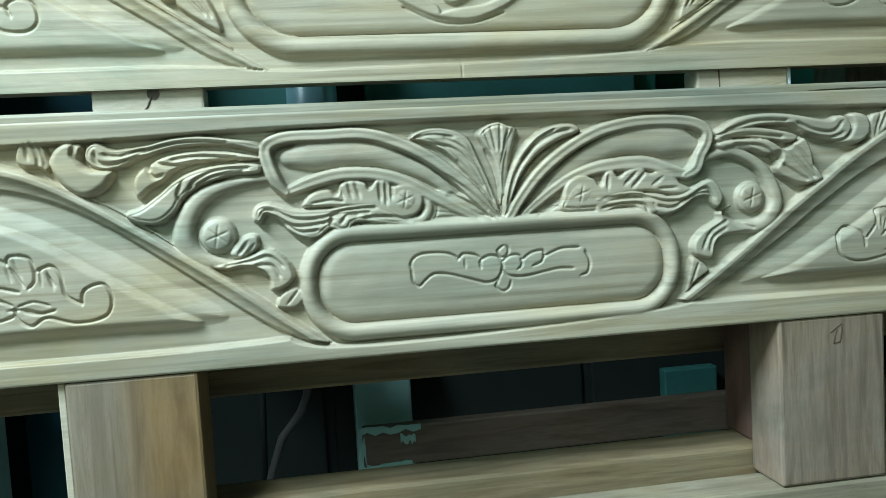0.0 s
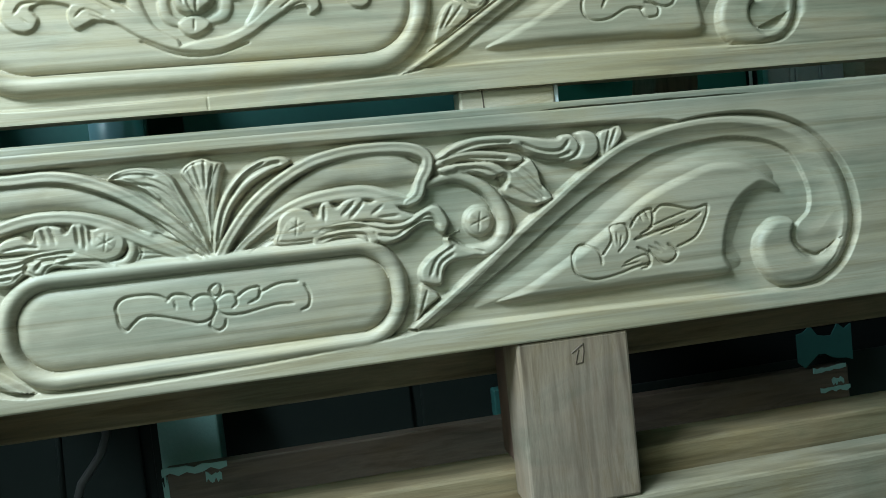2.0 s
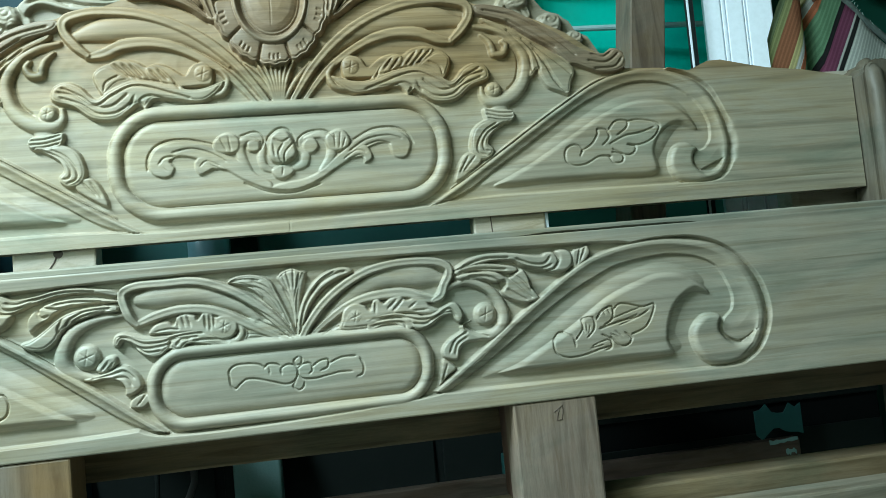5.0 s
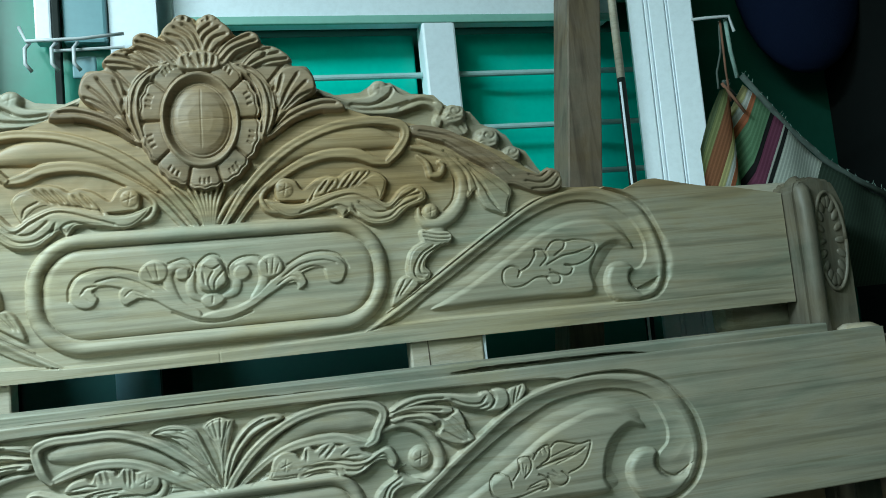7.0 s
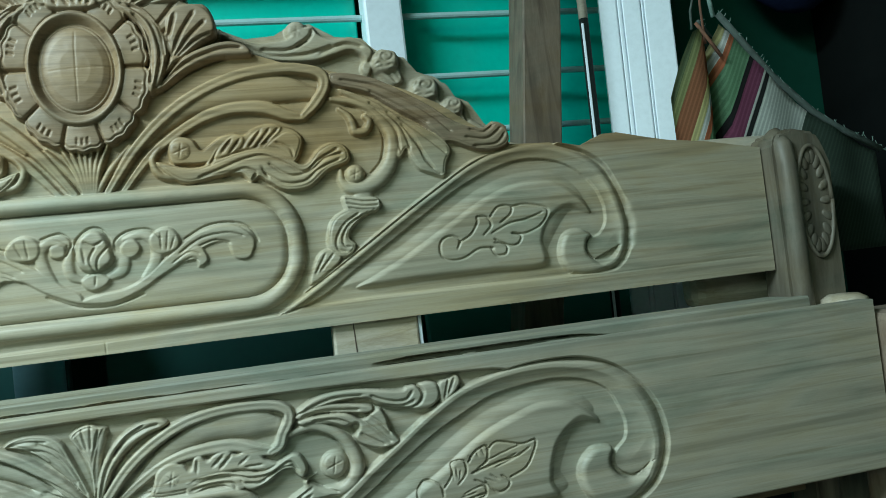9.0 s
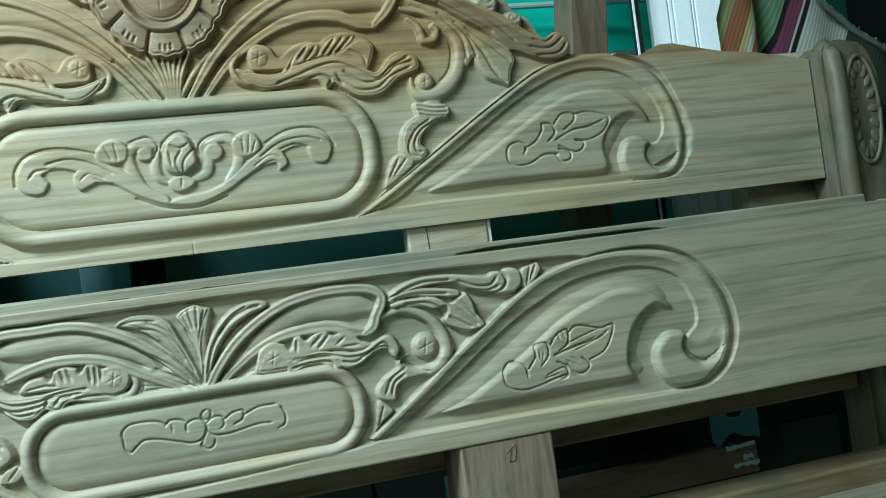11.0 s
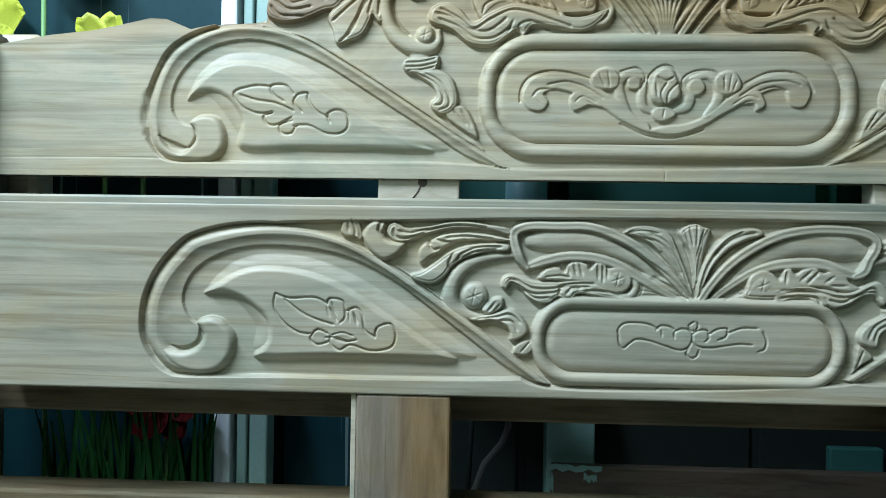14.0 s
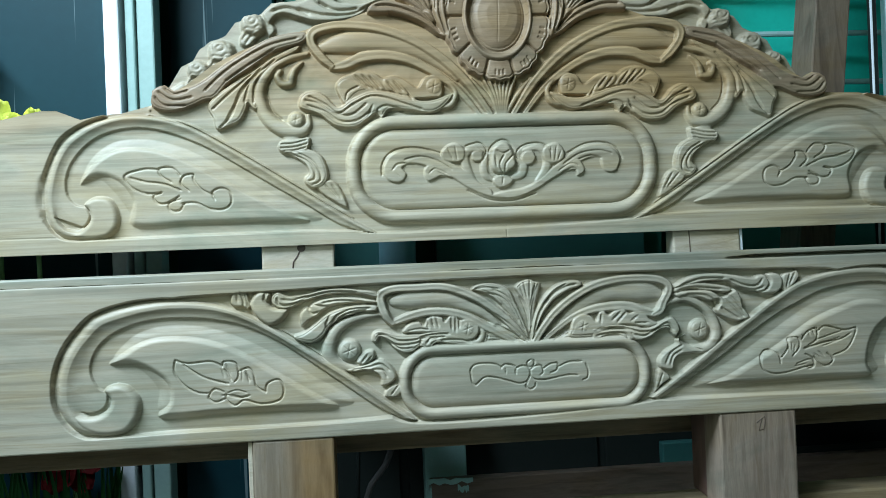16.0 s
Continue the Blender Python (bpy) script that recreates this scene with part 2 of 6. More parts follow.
def spline(points, closed=False, step=0.8):
    """A smooth curve through the points (Catmull-Rom), as an array."""
    p = np.asarray(points, float)
    n = len(p)
    if n == 2 and not closed:
        k = max(2, int(np.hypot(*(p[1] - p[0])[:2]) / step))
        f = np.linspace(0, 1, k)[:, None]
        return p[0] * (1 - f) + p[1] * f
    out = []
    for i in range(n if closed else n - 1):
        if closed:
            a, b, c, d = p[i - 1], p[i], p[(i + 1) % n], p[(i + 2) % n]
        else:
            a, b, c, d = p[max(i - 1, 0)], p[i], p[i + 1], p[min(i + 2, n - 1)]
        k = max(2, int(np.hypot(*(c - b)[:2]) / step))
        f = np.linspace(0, 1, k, endpoint=False)[:, None]
        out.append(0.5 * (2 * b + (c - a) * f + (2 * a - 5 * b + 4 * c - d) * f ** 2 + (3 * b - a - 3 * c + d) * f ** 3))
    if not closed:
        out.append(p[-1:])
    return np.concatenate(out)


class Relief:
    """A carved board: heights (mm) over a grid of u (along) and v (up), cut and raised stroke by stroke."""

    def __init__(self, us, vs, outline=None, ground=-9.0):
        self.u, self.v = np.asarray(us, float), np.asarray(vs, float)
        self.U, self.V = np.meshgrid(self.u, self.v)
        self.h = np.zeros_like(self.U)
        self.label = np.zeros(self.U.shape, int)
        self.names = ["board"]
        self.ground, self.side, self.lift = ground, 1, 0.0
        self.inside = None if outline is None else self.depth_in(outline, everywhere=True)

    def m(self, pts):
        return [(self.side * q[0], q[1] + self.lift, *q[2:]) for q in pts]

    def window(self, lo, hi, pad):
        i0, i1 = np.searchsorted(self.u, (lo[0] - pad, hi[0] + pad))
        j0, j1 = np.searchsorted(self.v, (lo[1] - pad, hi[1] + pad))
        return np.s_[max(j0 - 1, 0):j1 + 1, max(i0 - 1, 0):i1 + 1]

    def nearest(self, s, curve, reach):
        """Distance to the curve and the index of its nearest sample over the window s, as far as reach (mm)."""
        j0, i0 = (s[0].start or 0), (s[1].start or 0)
        best = np.full(self.U[s].shape, 99.0)
        at = np.zeros(self.U[s].shape, int)
        c = np.asarray(curve, float)[:, :2]
        for k in range(0, len(c), 16):
            q = c[k:k + 16]
            w = self.window(q.min(0), q.max(0), reach)
            a = np.s_[max(w[0].start - j0, 0):max(w[0].stop - j0, 0), max(w[1].start - i0, 0):max(w[1].stop - i0, 0)]
            u, v = self.U[s][a], self.V[s][a]
            if not u.size:
                continue
            d = (u[..., None] - q[:, 0]) ** 2 + (v[..., None] - q[:, 1]) ** 2
            n = d.argmin(-1)
            d = np.sqrt(np.take_along_axis(d, n[..., None], -1)[..., 0])
            win = d < best[a]
            best[a] = np.where(win, d, best[a])
            at[a] = np.where(win, n + k, at[a])
        return best, at

    def depth_in(self, pts, everywhere=False, smooth=False, reach=6.0):
        """Signed depth inside a closed outline (positive inside), over a window."""
        c = spline(pts, True) if smooth else np.concatenate([spline([a, b]) for a, b in zip(pts, pts[1:] + pts[:1])])
        s = np.s_[:, :] if everywhere else self.window(c.min(0), c.max(0), 2)
        d, _ = self.nearest(s, c, reach)
        x, y = self.U[s], self.V[s]
        q = c[::3] if smooth else np.asarray(pts, float)
        odd = np.zeros(x.shape, bool)
        for (ax, ay), (bx, by) in zip(q, np.roll(q, -1, 0)):
            if ay != by:
                k0, k1 = np.searchsorted(y[:, 0], (min(ay, by), max(ay, by)))
                r = np.s_[max(k0 - 1, 0):k1 + 1]
                odd[r] ^= ((ay > y[r]) != (by > y[r])) & (x[r] < (bx - ax) * (y[r] - ay) / (by - ay) + ax)
        d = np.where(odd, d, -d)
        return d if everywhere else (s, d)

    def raise_to(self, s, height, name):
        if name:
            self.names.append(name)
        win = height > self.h[s]
        self.h[s] = np.where(win, height, self.h[s])
        if name:
            self.label[s] = np.where(win, len(self.names) - 1, self.label[s])

    def cut(self, pts, depth, wall=2.6):
        s, d = self.depth_in(self.m(pts), smooth=True, reach=wall + 2)
        f = np.clip(d / wall, 0, 1)
        self.h[s] = np.minimum(self.h[s], -depth * f * f * (3 - 2 * f))

    def profile_bead(self, pts, w, h, flat=False):
        w = w if isinstance(w, list) else [w] * len(pts)
        c = spline([(*p, k) for p, k in zip(self.m(pts), w)])
        s = self.window(c[:, :2].min(0), c[:, :2].max(0), max(w) + 2)
        d, at = self.nearest(s, c, max(w) + 1)
        r = np.clip(d / c[at, 2], 0, 1)
        return s, np.where(r < 1, h * (0.35 + 0.65 * c[at, 2] / max(w)) * ((1 - r ** 5) ** 0.5 * (0.86 + 0.14 * r) if flat else (1 - r ** 2.6) ** 0.55), -99)

    def bead(self, name, pts, w, h):
        s, p = self.profile_bead(pts, w, h, name in ("ribbon", "scroll"))
        self.raise_to(s, self.ground + p, name)

    def band(self, name, outer, inner, rise, fall, flat=4.0):
        """A scroll band: from its outer edge up to a crest, then a cove down to a sharp inner edge. outer: (u, v, way to the crest)."""
        o, i = spline(self.m(outer)), spline(self.m(inner))
        ring = [tuple(p) for p in o[::5, :2]] + [tuple(p) for p in i[::-5]]
        s, d = self.depth_in(ring, reach=4.0)
        far, at = self.nearest(s, o, 60.0)
        near, _ = self.nearest(s, i, 60.0)
        way = o[at, 2]
        up = np.clip(far / way, 0, 1)
        g = np.clip((far - way - flat) / np.maximum(far + near - way - flat, 2.0), 0, 1)
        h = self.ground + rise * (1 - (1 - up) ** 1.7) - fall * (1 - (1 - g) ** 2.2)
        h -= 1.2 * np.clip(1 - near / 1.5, 0, 1) ** 2
        self.raise_to(s, np.where(d > 0, h, -99), name)

    def on_bead(self, name, pts, w, h):
        s, p = self.profile_bead(pts, w, h)
        self.raise_to(s, 0 * self.h[s] + self.rest[s] + p, name)

    def profile_blob(self, pts, r, h, veined=False):
        s, d = self.depth_in(self.m(pts), smooth=True, reach=r + 2)
        f = np.clip(d / (0.65 * r), 0, 1)
        if r > 15:
            # a flat panel with a broad planed bevel
            return s, np.where(d > 0, h * np.sin(0.5 * math.pi * f), -99)
        vein = np.exp(-((d - 0.6 * r) / 0.9) ** 2) if veined else 0
        return s, np.where(d > 0, h * (1 - (1 - f) ** 2.4) ** 0.6 - 1.6 * vein, -99)

    def blob(self, name, pts, r, h):
        s, p = self.profile_blob(pts, r, h, name and "leaf" in name and "crown" not in name and r >= 6)
        self.raise_to(s, self.ground + p, name)

    def on_blob(self, name, pts, r, h):
        s, p = self.profile_blob(pts, r, h)
        self.raise_to(s, self.rest[s] + p, name)

    def profile_dome(self, at, r, h):
        (cu, cv), = self.m([at])
        s = self.window((cu - r, cv - r), (cu + r, cv + r), 2)
        q = np.hypot(self.U[s] - cu, self.V[s] - cv) / r
        ring = np.clip(1 - np.abs(q - 0.8) / 0.09, 0, 1)
        return s, np.where(q < 1, h * (1 - np.clip(q, 0, 1) ** 4) ** 0.5 - 1.0 * ring, -99), (cu, cv)

    def star(self, c, r):
        for a in (20, 80, 140):
            e = (0.62 * r * math.cos(radians(a)), 0.62 * r * math.sin(radians(a)))
            side, self.side = self.side, 1
            self.groove([(c[0] - e[0], c[1] - e[1]), (c[0] + e[0], c[1] + e[1])], 1.1, 1.4)
            self.side = side

    def dome(self, name, at, r, h, star=False):
        s, p, c = self.profile_dome(at, r, h)
        self.raise_to(s, self.ground + p, name)
        if star:
            self.star(c, r)

    def groove(self, pts, w, depth):
        loop = len(pts) > 3 and pts[0] == pts[-1]
        c = spline(self.m(pts[:-1] if loop else pts), loop)
        s = self.window(c.min(0), c.max(0), 2 * w + 1)
        d, at = self.nearest(s, c, 2 * w + 1)
        ends = np.clip(np.minimum(at, len(c) - 1 - at) / 6 + 0.35, 0, 1)
        reach = w
        if w > 1.55 and depth > 2.3:
            # a gouge cut: steep on its upper side, running out on the lower one
            t = np.gradient(c, axis=0)
            n = np.stack((-t[:, 1], t[:, 0]), 1)
            flip = 1 if n[:, 1].sum() - 0.3 * n[:, 0].sum() > 0 else -1
            over = flip * ((self.U[s] - c[at, 0]) * n[at, 0] + (self.V[s] - c[at, 1]) * n[at, 1]) > 0
            reach = np.where(over, 0.8 * w, 1.7 * w)
        self.h[s] -= depth * ends * np.clip(1 - d / reach, 0, 1)

    def cartouche(self, c, a, b, bead, frame_h=10, cushion=8, r=0.92):
        """A long frame with round ends, half a by b to the middle of its bead, round a cushion."""
        rad = r * b
        qx, qy = np.abs(self.U - c[0]) - (a - rad), np.abs(self.V - c[1]) - (b - rad)
        d = np.hypot(np.maximum(qx, 0), np.maximum(qy, 0)) + np.minimum(np.maximum(qx, qy), 0) - rad
        s = np.s_[:, :]
        self.h = np.where(d < 0, np.minimum(self.h, self.ground - 1), self.h)
        f = np.clip((-d - bead) / 12, 0, 1)
        self.raise_to(s, np.where(d < -bead, self.ground - 1 + cushion * np.sqrt(1 - (1 - f) ** 2), -99), "cartouche_panel")
        q = np.clip(np.abs(d) / bead, 0, 1)
        self.raise_to(s, np.where(np.abs(d) < bead, self.ground + frame_h * np.sqrt(1 - q * q), -99), "cartouche_frame")

    def chisel(self, amount, size, seed):
        """Uneven tool work: a smooth random field over the carved parts."""
        rs = np.random.RandomState(seed)
        for k, f in ((size, 1.0), (size / 2.7, 0.5)):
            nu, nv = int(np.ptp(self.u) / k) + 3, int(np.ptp(self.v) / k) + 3
            grid = rs.rand(nv, nu) - 0.5
            x, y = (self.U - self.u[0]) / k, (self.V - self.v[0]) / k
            i, j = x.astype(int), y.astype(int)
            x, y = x - i, y - j
            x, y = x * x * (3 - 2 * x), y * y * (3 - 2 * y)
            z = (grid[j, i] * (1 - x) + grid[j, i + 1] * x) * (1 - y) + (grid[j + 1, i] * (1 - x) + grid[j + 1, i + 1] * x) * y
            self.h += amount * f * z * np.clip(np.abs(self.h) / 2 - 0.2, 0.0, 1)

    def smooth(self):
        """One light pass over the heights, as of sanding."""
        p = np.pad(self.h, 1, mode="edge")
        self.h = (p[1:-1, 1:-1] * 4 + p[:-2, 1:-1] + p[2:, 1:-1]) / 6
        p = np.pad(self.h, 1, mode="edge")
        self.h = (p[1:-1, 1:-1] * 4 + p[1:-1, :-2] + p[1:-1, 2:]) / 6

    def islands(self):
        """Gives each island of a part a part of its own; slivers go to the board."""
        lab = self.label.copy()
        for k in range(1, len(self.names)):
            jj, ii = np.nonzero(self.label == k)
            if not len(jj):
                continue
            w = np.s_[jj.min():jj.max() + 1, ii.min():ii.max() + 1]
            own = self.label[w] == k
            comp = np.where(own, np.arange(1, own.size + 1).reshape(own.shape), 0)
            while True:
                p = np.pad(comp, 1)
                most = np.maximum.reduce((p[1:-1, 1:-1], p[:-2, 1:-1], p[2:, 1:-1], p[1:-1, :-2], p[1:-1, 2:]))
                most = np.where(own, most, 0)
                if (most == comp).all():
                    break
                comp = most
            ids, counts = np.unique(comp[own], return_counts=True)
            best = ids[counts.argmax()]
            for c, n in zip(ids, counts):
                if c != best:
                    if n >= 90:
                        self.names.append(self.names[k])
                        lab[w] = np.where(comp == c, len(self.names) - 1, lab[w])
                    else:
                        lab[w] = np.where(comp == c, 0, lab[w])
        return lab

    def build(self, parent, place, mats, thick, label=""):
        """One mesh for the board and one for each carved part, with the carving's own normals; place: world x, y, z of u = v = 0."""
        U, V, h = self.U.copy(), self.V.copy(), self.h
        gv, gu = np.gradient(h, self.v, self.u)
        nj, ni = U.shape
        idx = np.arange(nj * ni).reshape(nj, ni)
        quads = np.stack((idx[:-1, :-1], idx[:-1, 1:], idx[1:, 1:], idx[1:, :-1]), -1).reshape(-1, 4)
        if self.inside is not None:
            d = self.inside
            dv, du = np.gradient(d, self.v, self.u)
            n = np.maximum(np.hypot(du, dv), 1e-6)
            out = d < 0
            near = out & (d > -4)
            U, V = np.where(near, U - d * du / n ** 2, U), np.where(near, V - d * dv / n ** 2, V)
            quads = quads[((d > 0).ravel()[quads]).any(1)]
            h = h - 2.5 * (1 - np.clip(d / 2.5, 0, 1)) ** 2
        x, y, z = place
        co = np.stack((x + U.ravel() / 1000, y - h.ravel() / 1000, z + V.ravel() / 1000), 1)
        no = np.stack((-gu.ravel(), -np.ones(nj * ni), -gv.ravel()), 1)
        no /= np.linalg.norm(no, axis=1)[:, None]
        lab = self.islands()
        lab = lab.ravel()[quads].max(1)
        for k, name in enumerate(self.names):
            q = quads[lab == k]
            if len(q) < 4:
                continue
            used, inv = np.unique(q, return_inverse=True)
            me = bpy.data.meshes.new(name)
            c, f, nn = co[used], inv.reshape(-1, 4), no[used]
            if k == 0:
                c, f, nn = self.walled(co, quads, c, f, nn, y + thick)
            me.from_pydata(c.tolist(), [], f.tolist())
            me.update()
            me.polygons.foreach_set("use_smooth", [True] * len(me.polygons))
            me.normals_split_custom_set_from_vertices(nn.tolist())
            me.materials.append(mats(name))
            ob = new(name, me)
            ob.parent = parent
            if k == 0 and label:
                tagged(ob, label)

    def walled(self, co, quads, c, f, nn, back):
        """Adds the board's edges and its back."""
        e = np.concatenate([quads[:, [a, (a + 1) % 4]] for a in range(4)])
        key = np.sort(e, 1)
        _, first, count = np.unique(key, axis=0, return_index=True, return_counts=True)
        rim = e[first[count == 1]]
        a, b = co[rim[:, 0]], co[rim[:, 1]]
        t = b - a
        w = np.stack((t[:, 2], 0 * t[:, 0], -t[:, 0]), 1)
        w /= np.maximum(np.linalg.norm(w, axis=1), 1e-9)[:, None]
        a2, b2 = a.copy(), b.copy()
        a2[:, 1] = b2[:, 1] = back
        n, base = len(rim), len(c)
        k = base + np.arange(n)
        walls = np.stack((k + n, k, k + 2 * n, k + 3 * n), 1)
        base += 4 * n
        # the back, in upright strips
        inside = np.zeros(self.U.size, bool)
        inside[np.unique(quads)] = True
        inside = inside.reshape(self.U.shape)
        cols = [i for i in range(self.U.shape[1]) if inside[:, i].any()]
        cols = sorted(set(cols[::8] + [cols[-1]]))
        flat = co.reshape(*self.U.shape, 3)
        low = np.array([flat[np.flatnonzero(inside[:, i])[0], i] for i in cols])
        top = np.array([flat[np.flatnonzero(inside[:, i])[-1], i] for i in cols])
        low[:, 1] = top[:, 1] = back
        m = len(cols)
        g = base + np.arange(m - 1)
        strips = np.stack((g + 1, g, g + m, g + m + 1), 1)
        norms = np.concatenate((nn, w, w, w, w, np.tile((0.0, 1.0, 0.0), (2 * m, 1))))
        return np.concatenate((c, a, b, a2, b2, low, top)), np.concatenate((f, walls, strips)), norms


def carve_footboard(B):
    """Scrolls, wings, ribbons, leaves and rosettes of the footboard, in millimetres from its middle and its lower edge."""
    B.cut([(163, 22), (223, 57), (268, 91), (314, 124), (356, 153), (398, 177), (453, 191), (428, 200), (330, 203), (200, 206), (0, 207), (-200, 205), (-340, 201), (-466, 198), (-491, 191), (-444, 185), (-405, 175), (-365, 159), (-326, 138), (-287, 110), (-247, 79), (-208, 46), (-154, 11)], 9)
    B.cut([(173, 27), (223, 57), (268, 91), (314, 126), (356, 155), (398, 180), (436, 193), (480, 200), (531, 200), (563, 193), (588, 181), (612, 161), (630, 138), (640, 112), (643, 84), (637, 60), (623, 37), (604, 23), (582, 17), (522, 17), (363, 22), (237, 23)], 9)
    B.cut([(-170, 25), (-209, 48), (-248, 81), (-287, 112), (-326, 141), (-365, 163), (-405, 180), (-444, 192), (-480, 197), (-515, 197), (-550, 192), (-584, 181), (-606, 162), (-624, 138), (-636, 110), (-640, 82), (-637, 57), (-624, 33), (-606, 19), (-580, 15), (-468, 17), (-272, 18)], 9)
    B.cartouche((-6, 66), 169, 44, 8)
    B.band('scroll', [(166, 28, 2), (200, 51, 2.5), (237, 78, 3), (272, 104, 3), (311, 131, 3), (350, 158, 3), (389, 180, 3), (428, 192, 3.5), (466, 198, 4), (505, 199, 5), (543, 195, 7), (575, 187, 10), (601, 172, 12), (619, 153, 13), (631, 132, 14), (638, 110, 14), (640, 85, 13), (634, 61, 12), (621, 39, 11), (603, 26, 9), (582, 20, 7), (555, 19, 5)],
           [(182, 24), (214, 42), (250, 64), (281, 84), (320, 111), (360, 136), (399, 155), (431, 168), (470, 174), (509, 176), (547, 169), (572, 155), (584, 134), (591, 112), (588, 94), (576, 83), (571, 73), (574, 61), (589, 51), (606, 54), (620, 64)], 8.8, 5.0)
    B.blob('volute', [(569, 87), (547, 91), (530, 79), (523, 63), (527, 44), (540, 27), (562, 20), (590, 24), (612, 42), (621, 62), (606, 51), (588, 47), (573, 56), (566, 70)], 14, 10.5)
    B.blob(None, [(232, 38), (300, 79), (354, 113), (408, 145), (454, 160), (490, 166), (526, 159), (545, 148), (553, 130), (528, 117), (504, 74), (498, 43), (340, 40)], 25, 4.2)
    B.blob('wing_panel', [(250, 40), (290, 60), (354, 95), (408, 129), (454, 147), (487, 155), (525, 150), (549, 133), (559, 117), (534, 121), (510, 105), (499, 84), (495, 62), (495, 40), (430, 39), (340, 38)], 17, 9)
    B.groove([(360, 66), (357, 79), (341, 86), (331, 74), (334, 59), (351, 52), (374, 54), (394, 59), (409, 61)], 1.5, 3.6)
    B.groove([(361, 74), (372, 88), (373, 100), (387, 101), (388, 87), (378, 76)], 1.5, 3.6)
    B.groove([(392, 98), (401, 109), (415, 113), (414, 97), (402, 90)], 1.5, 3.6)
    B.groove([(416, 108), (428, 116), (457, 109), (474, 111), (469, 95), (458, 81), (439, 74)], 1.5, 3.6)
    B.groove([(395, 86), (425, 93), (449, 96), (466, 104)], 1.5, 3.6)
    B.groove([(429, 78), (438, 69), (432, 61), (421, 61), (409, 74)], 1.5, 3.6)
    B.groove([(397, 78), (409, 70), (408, 59), (400, 57)], 1.5, 3.6)
    B.blob('leaf', [(209, 183), (230, 195), (255, 199), (286, 197), (323, 190), (331, 193), (342, 193), (349, 182), (343, 172), (333, 169), (314, 172), (296, 178), (285, 186), (260, 187), (235, 184), (212, 180)], 5, 9)
    B.groove([(291, 189), (309, 181), (328, 179), (337, 187)], 1.9, 3.2)
    B.groove([(288, 185), (305, 177), (324, 173), (339, 177)], 1.9, 3.2)
    B.groove([(219, 184), (248, 192), (282, 191)], 1.9, 3.2)
    B.blob('bud', [(345, 194), (357, 196), (368, 190), (369, 175), (359, 166), (345, 165), (333, 168), (344, 174), (349, 184)], 8, 9)
    B.blob('leaf_tip', [(369, 191), (382, 196), (391, 198), (395, 190), (390, 181), (381, 173), (370, 168)], 5, 7)
    B.groove([(380, 194), (374, 174)], 1.6, 2.8)
    B.groove([(387, 195), (379, 178)], 1.6, 2.8)
    B.blob('leaf', [(208, 179), (228, 185), (253, 186), (290, 178), (287, 170), (258, 174), (234, 177), (211, 173)], 4, 8)
    B.groove([(215, 177), (240, 180), (277, 176)], 1.9, 3.2)
    B.blob('leaf', [(210, 173), (233, 176), (261, 174), (279, 165), (289, 170), (299, 174), (306, 163), (309, 149), (318, 134), (298, 129), (277, 136), (268, 146), (274, 155), (272, 161), (259, 159), (238, 165), (214, 166)], 5, 9)
    B.groove([(226, 171), (251, 169), (267, 160), (271, 149)], 1.9, 3.2)
    B.groove([(273, 169), (290, 154), (309, 135)], 1.9, 3.2)
    B.groove([(285, 169), (298, 158), (309, 144)], 1.9, 3.2)
    B.groove([(217, 168), (238, 168), (253, 162)], 1.9, 3.2)
    B.groove([(276, 150), (291, 140), (302, 133)], 1.9, 3.2)
    B.bead('tendril', [(200, 160), (225, 164), (249, 153), (263, 137), (269, 117), (263, 101), (248, 92), (227, 94), (216, 102)], [4, 5, 6, 7, 8, 8, 7, 5, 3], 9)
    B.groove([(216, 159), (239, 153), (255, 138), (259, 122)], 1.7, 2.6)
    B.dome('rosette', (244, 120), 15, 7.02, star=True)
    B.blob('leaf', [(249, 90), (228, 96), (214, 107), (226, 114), (210, 108), (209, 101), (194, 93), (183, 81), (185, 69), (202, 65), (206, 78), (214, 85), (233, 87)], 5, 8)
    B.groove([(217, 100), (200, 90), (192, 75)], 1.7, 2.8)
    B.groove([(216, 93), (203, 85), (199, 73)], 1.7, 2.8)
    B.groove([(218, 107), (230, 98), (246, 91)], 1.7, 2.8)
    B.blob('leaf_tip', [(174, 34), (179, 57), (182, 67), (190, 64), (199, 54), (187, 45)], 4, 6)
    B.groove([(188, 61), (180, 40)], 1.5, 2.6)
    B.band('scroll', [(-158, 14, 2), (-193, 41, 3), (-233, 72, 3), (-273, 100, 3), (-314, 128, 3), (-354, 154, 3), (-395, 176, 3.5), (-436, 189, 5), (-477, 194, 7), (-511, 194, 9), (-546, 189, 11), (-580, 179, 12), (-602, 160, 13), (-620, 137, 13), (-632, 110, 13), (-636, 82, 13), (-633, 58, 12), (-620, 35, 11), (-603, 22, 9), (-582, 18, 7), (-554, 18, 5)],
           [(-184, 20), (-216, 38), (-259, 70), (-300, 101), (-340, 130), (-381, 152), (-422, 164), (-463, 169), (-504, 169), (-538, 162), (-565, 149), (-582, 132), (-590, 111), (-588, 94), (-580, 81), (-571, 76), (-570, 64), (-576, 54), (-590, 49), (-603, 51)], 8.8, 5.0)
    B.blob('volute', [(-573, 79), (-556, 86), (-539, 80), (-527, 63), (-529, 42), (-541, 25), (-560, 18), (-584, 20), (-606, 32), (-613, 50), (-600, 46), (-586, 45), (-571, 52), (-565, 65)], 14, 10.5)
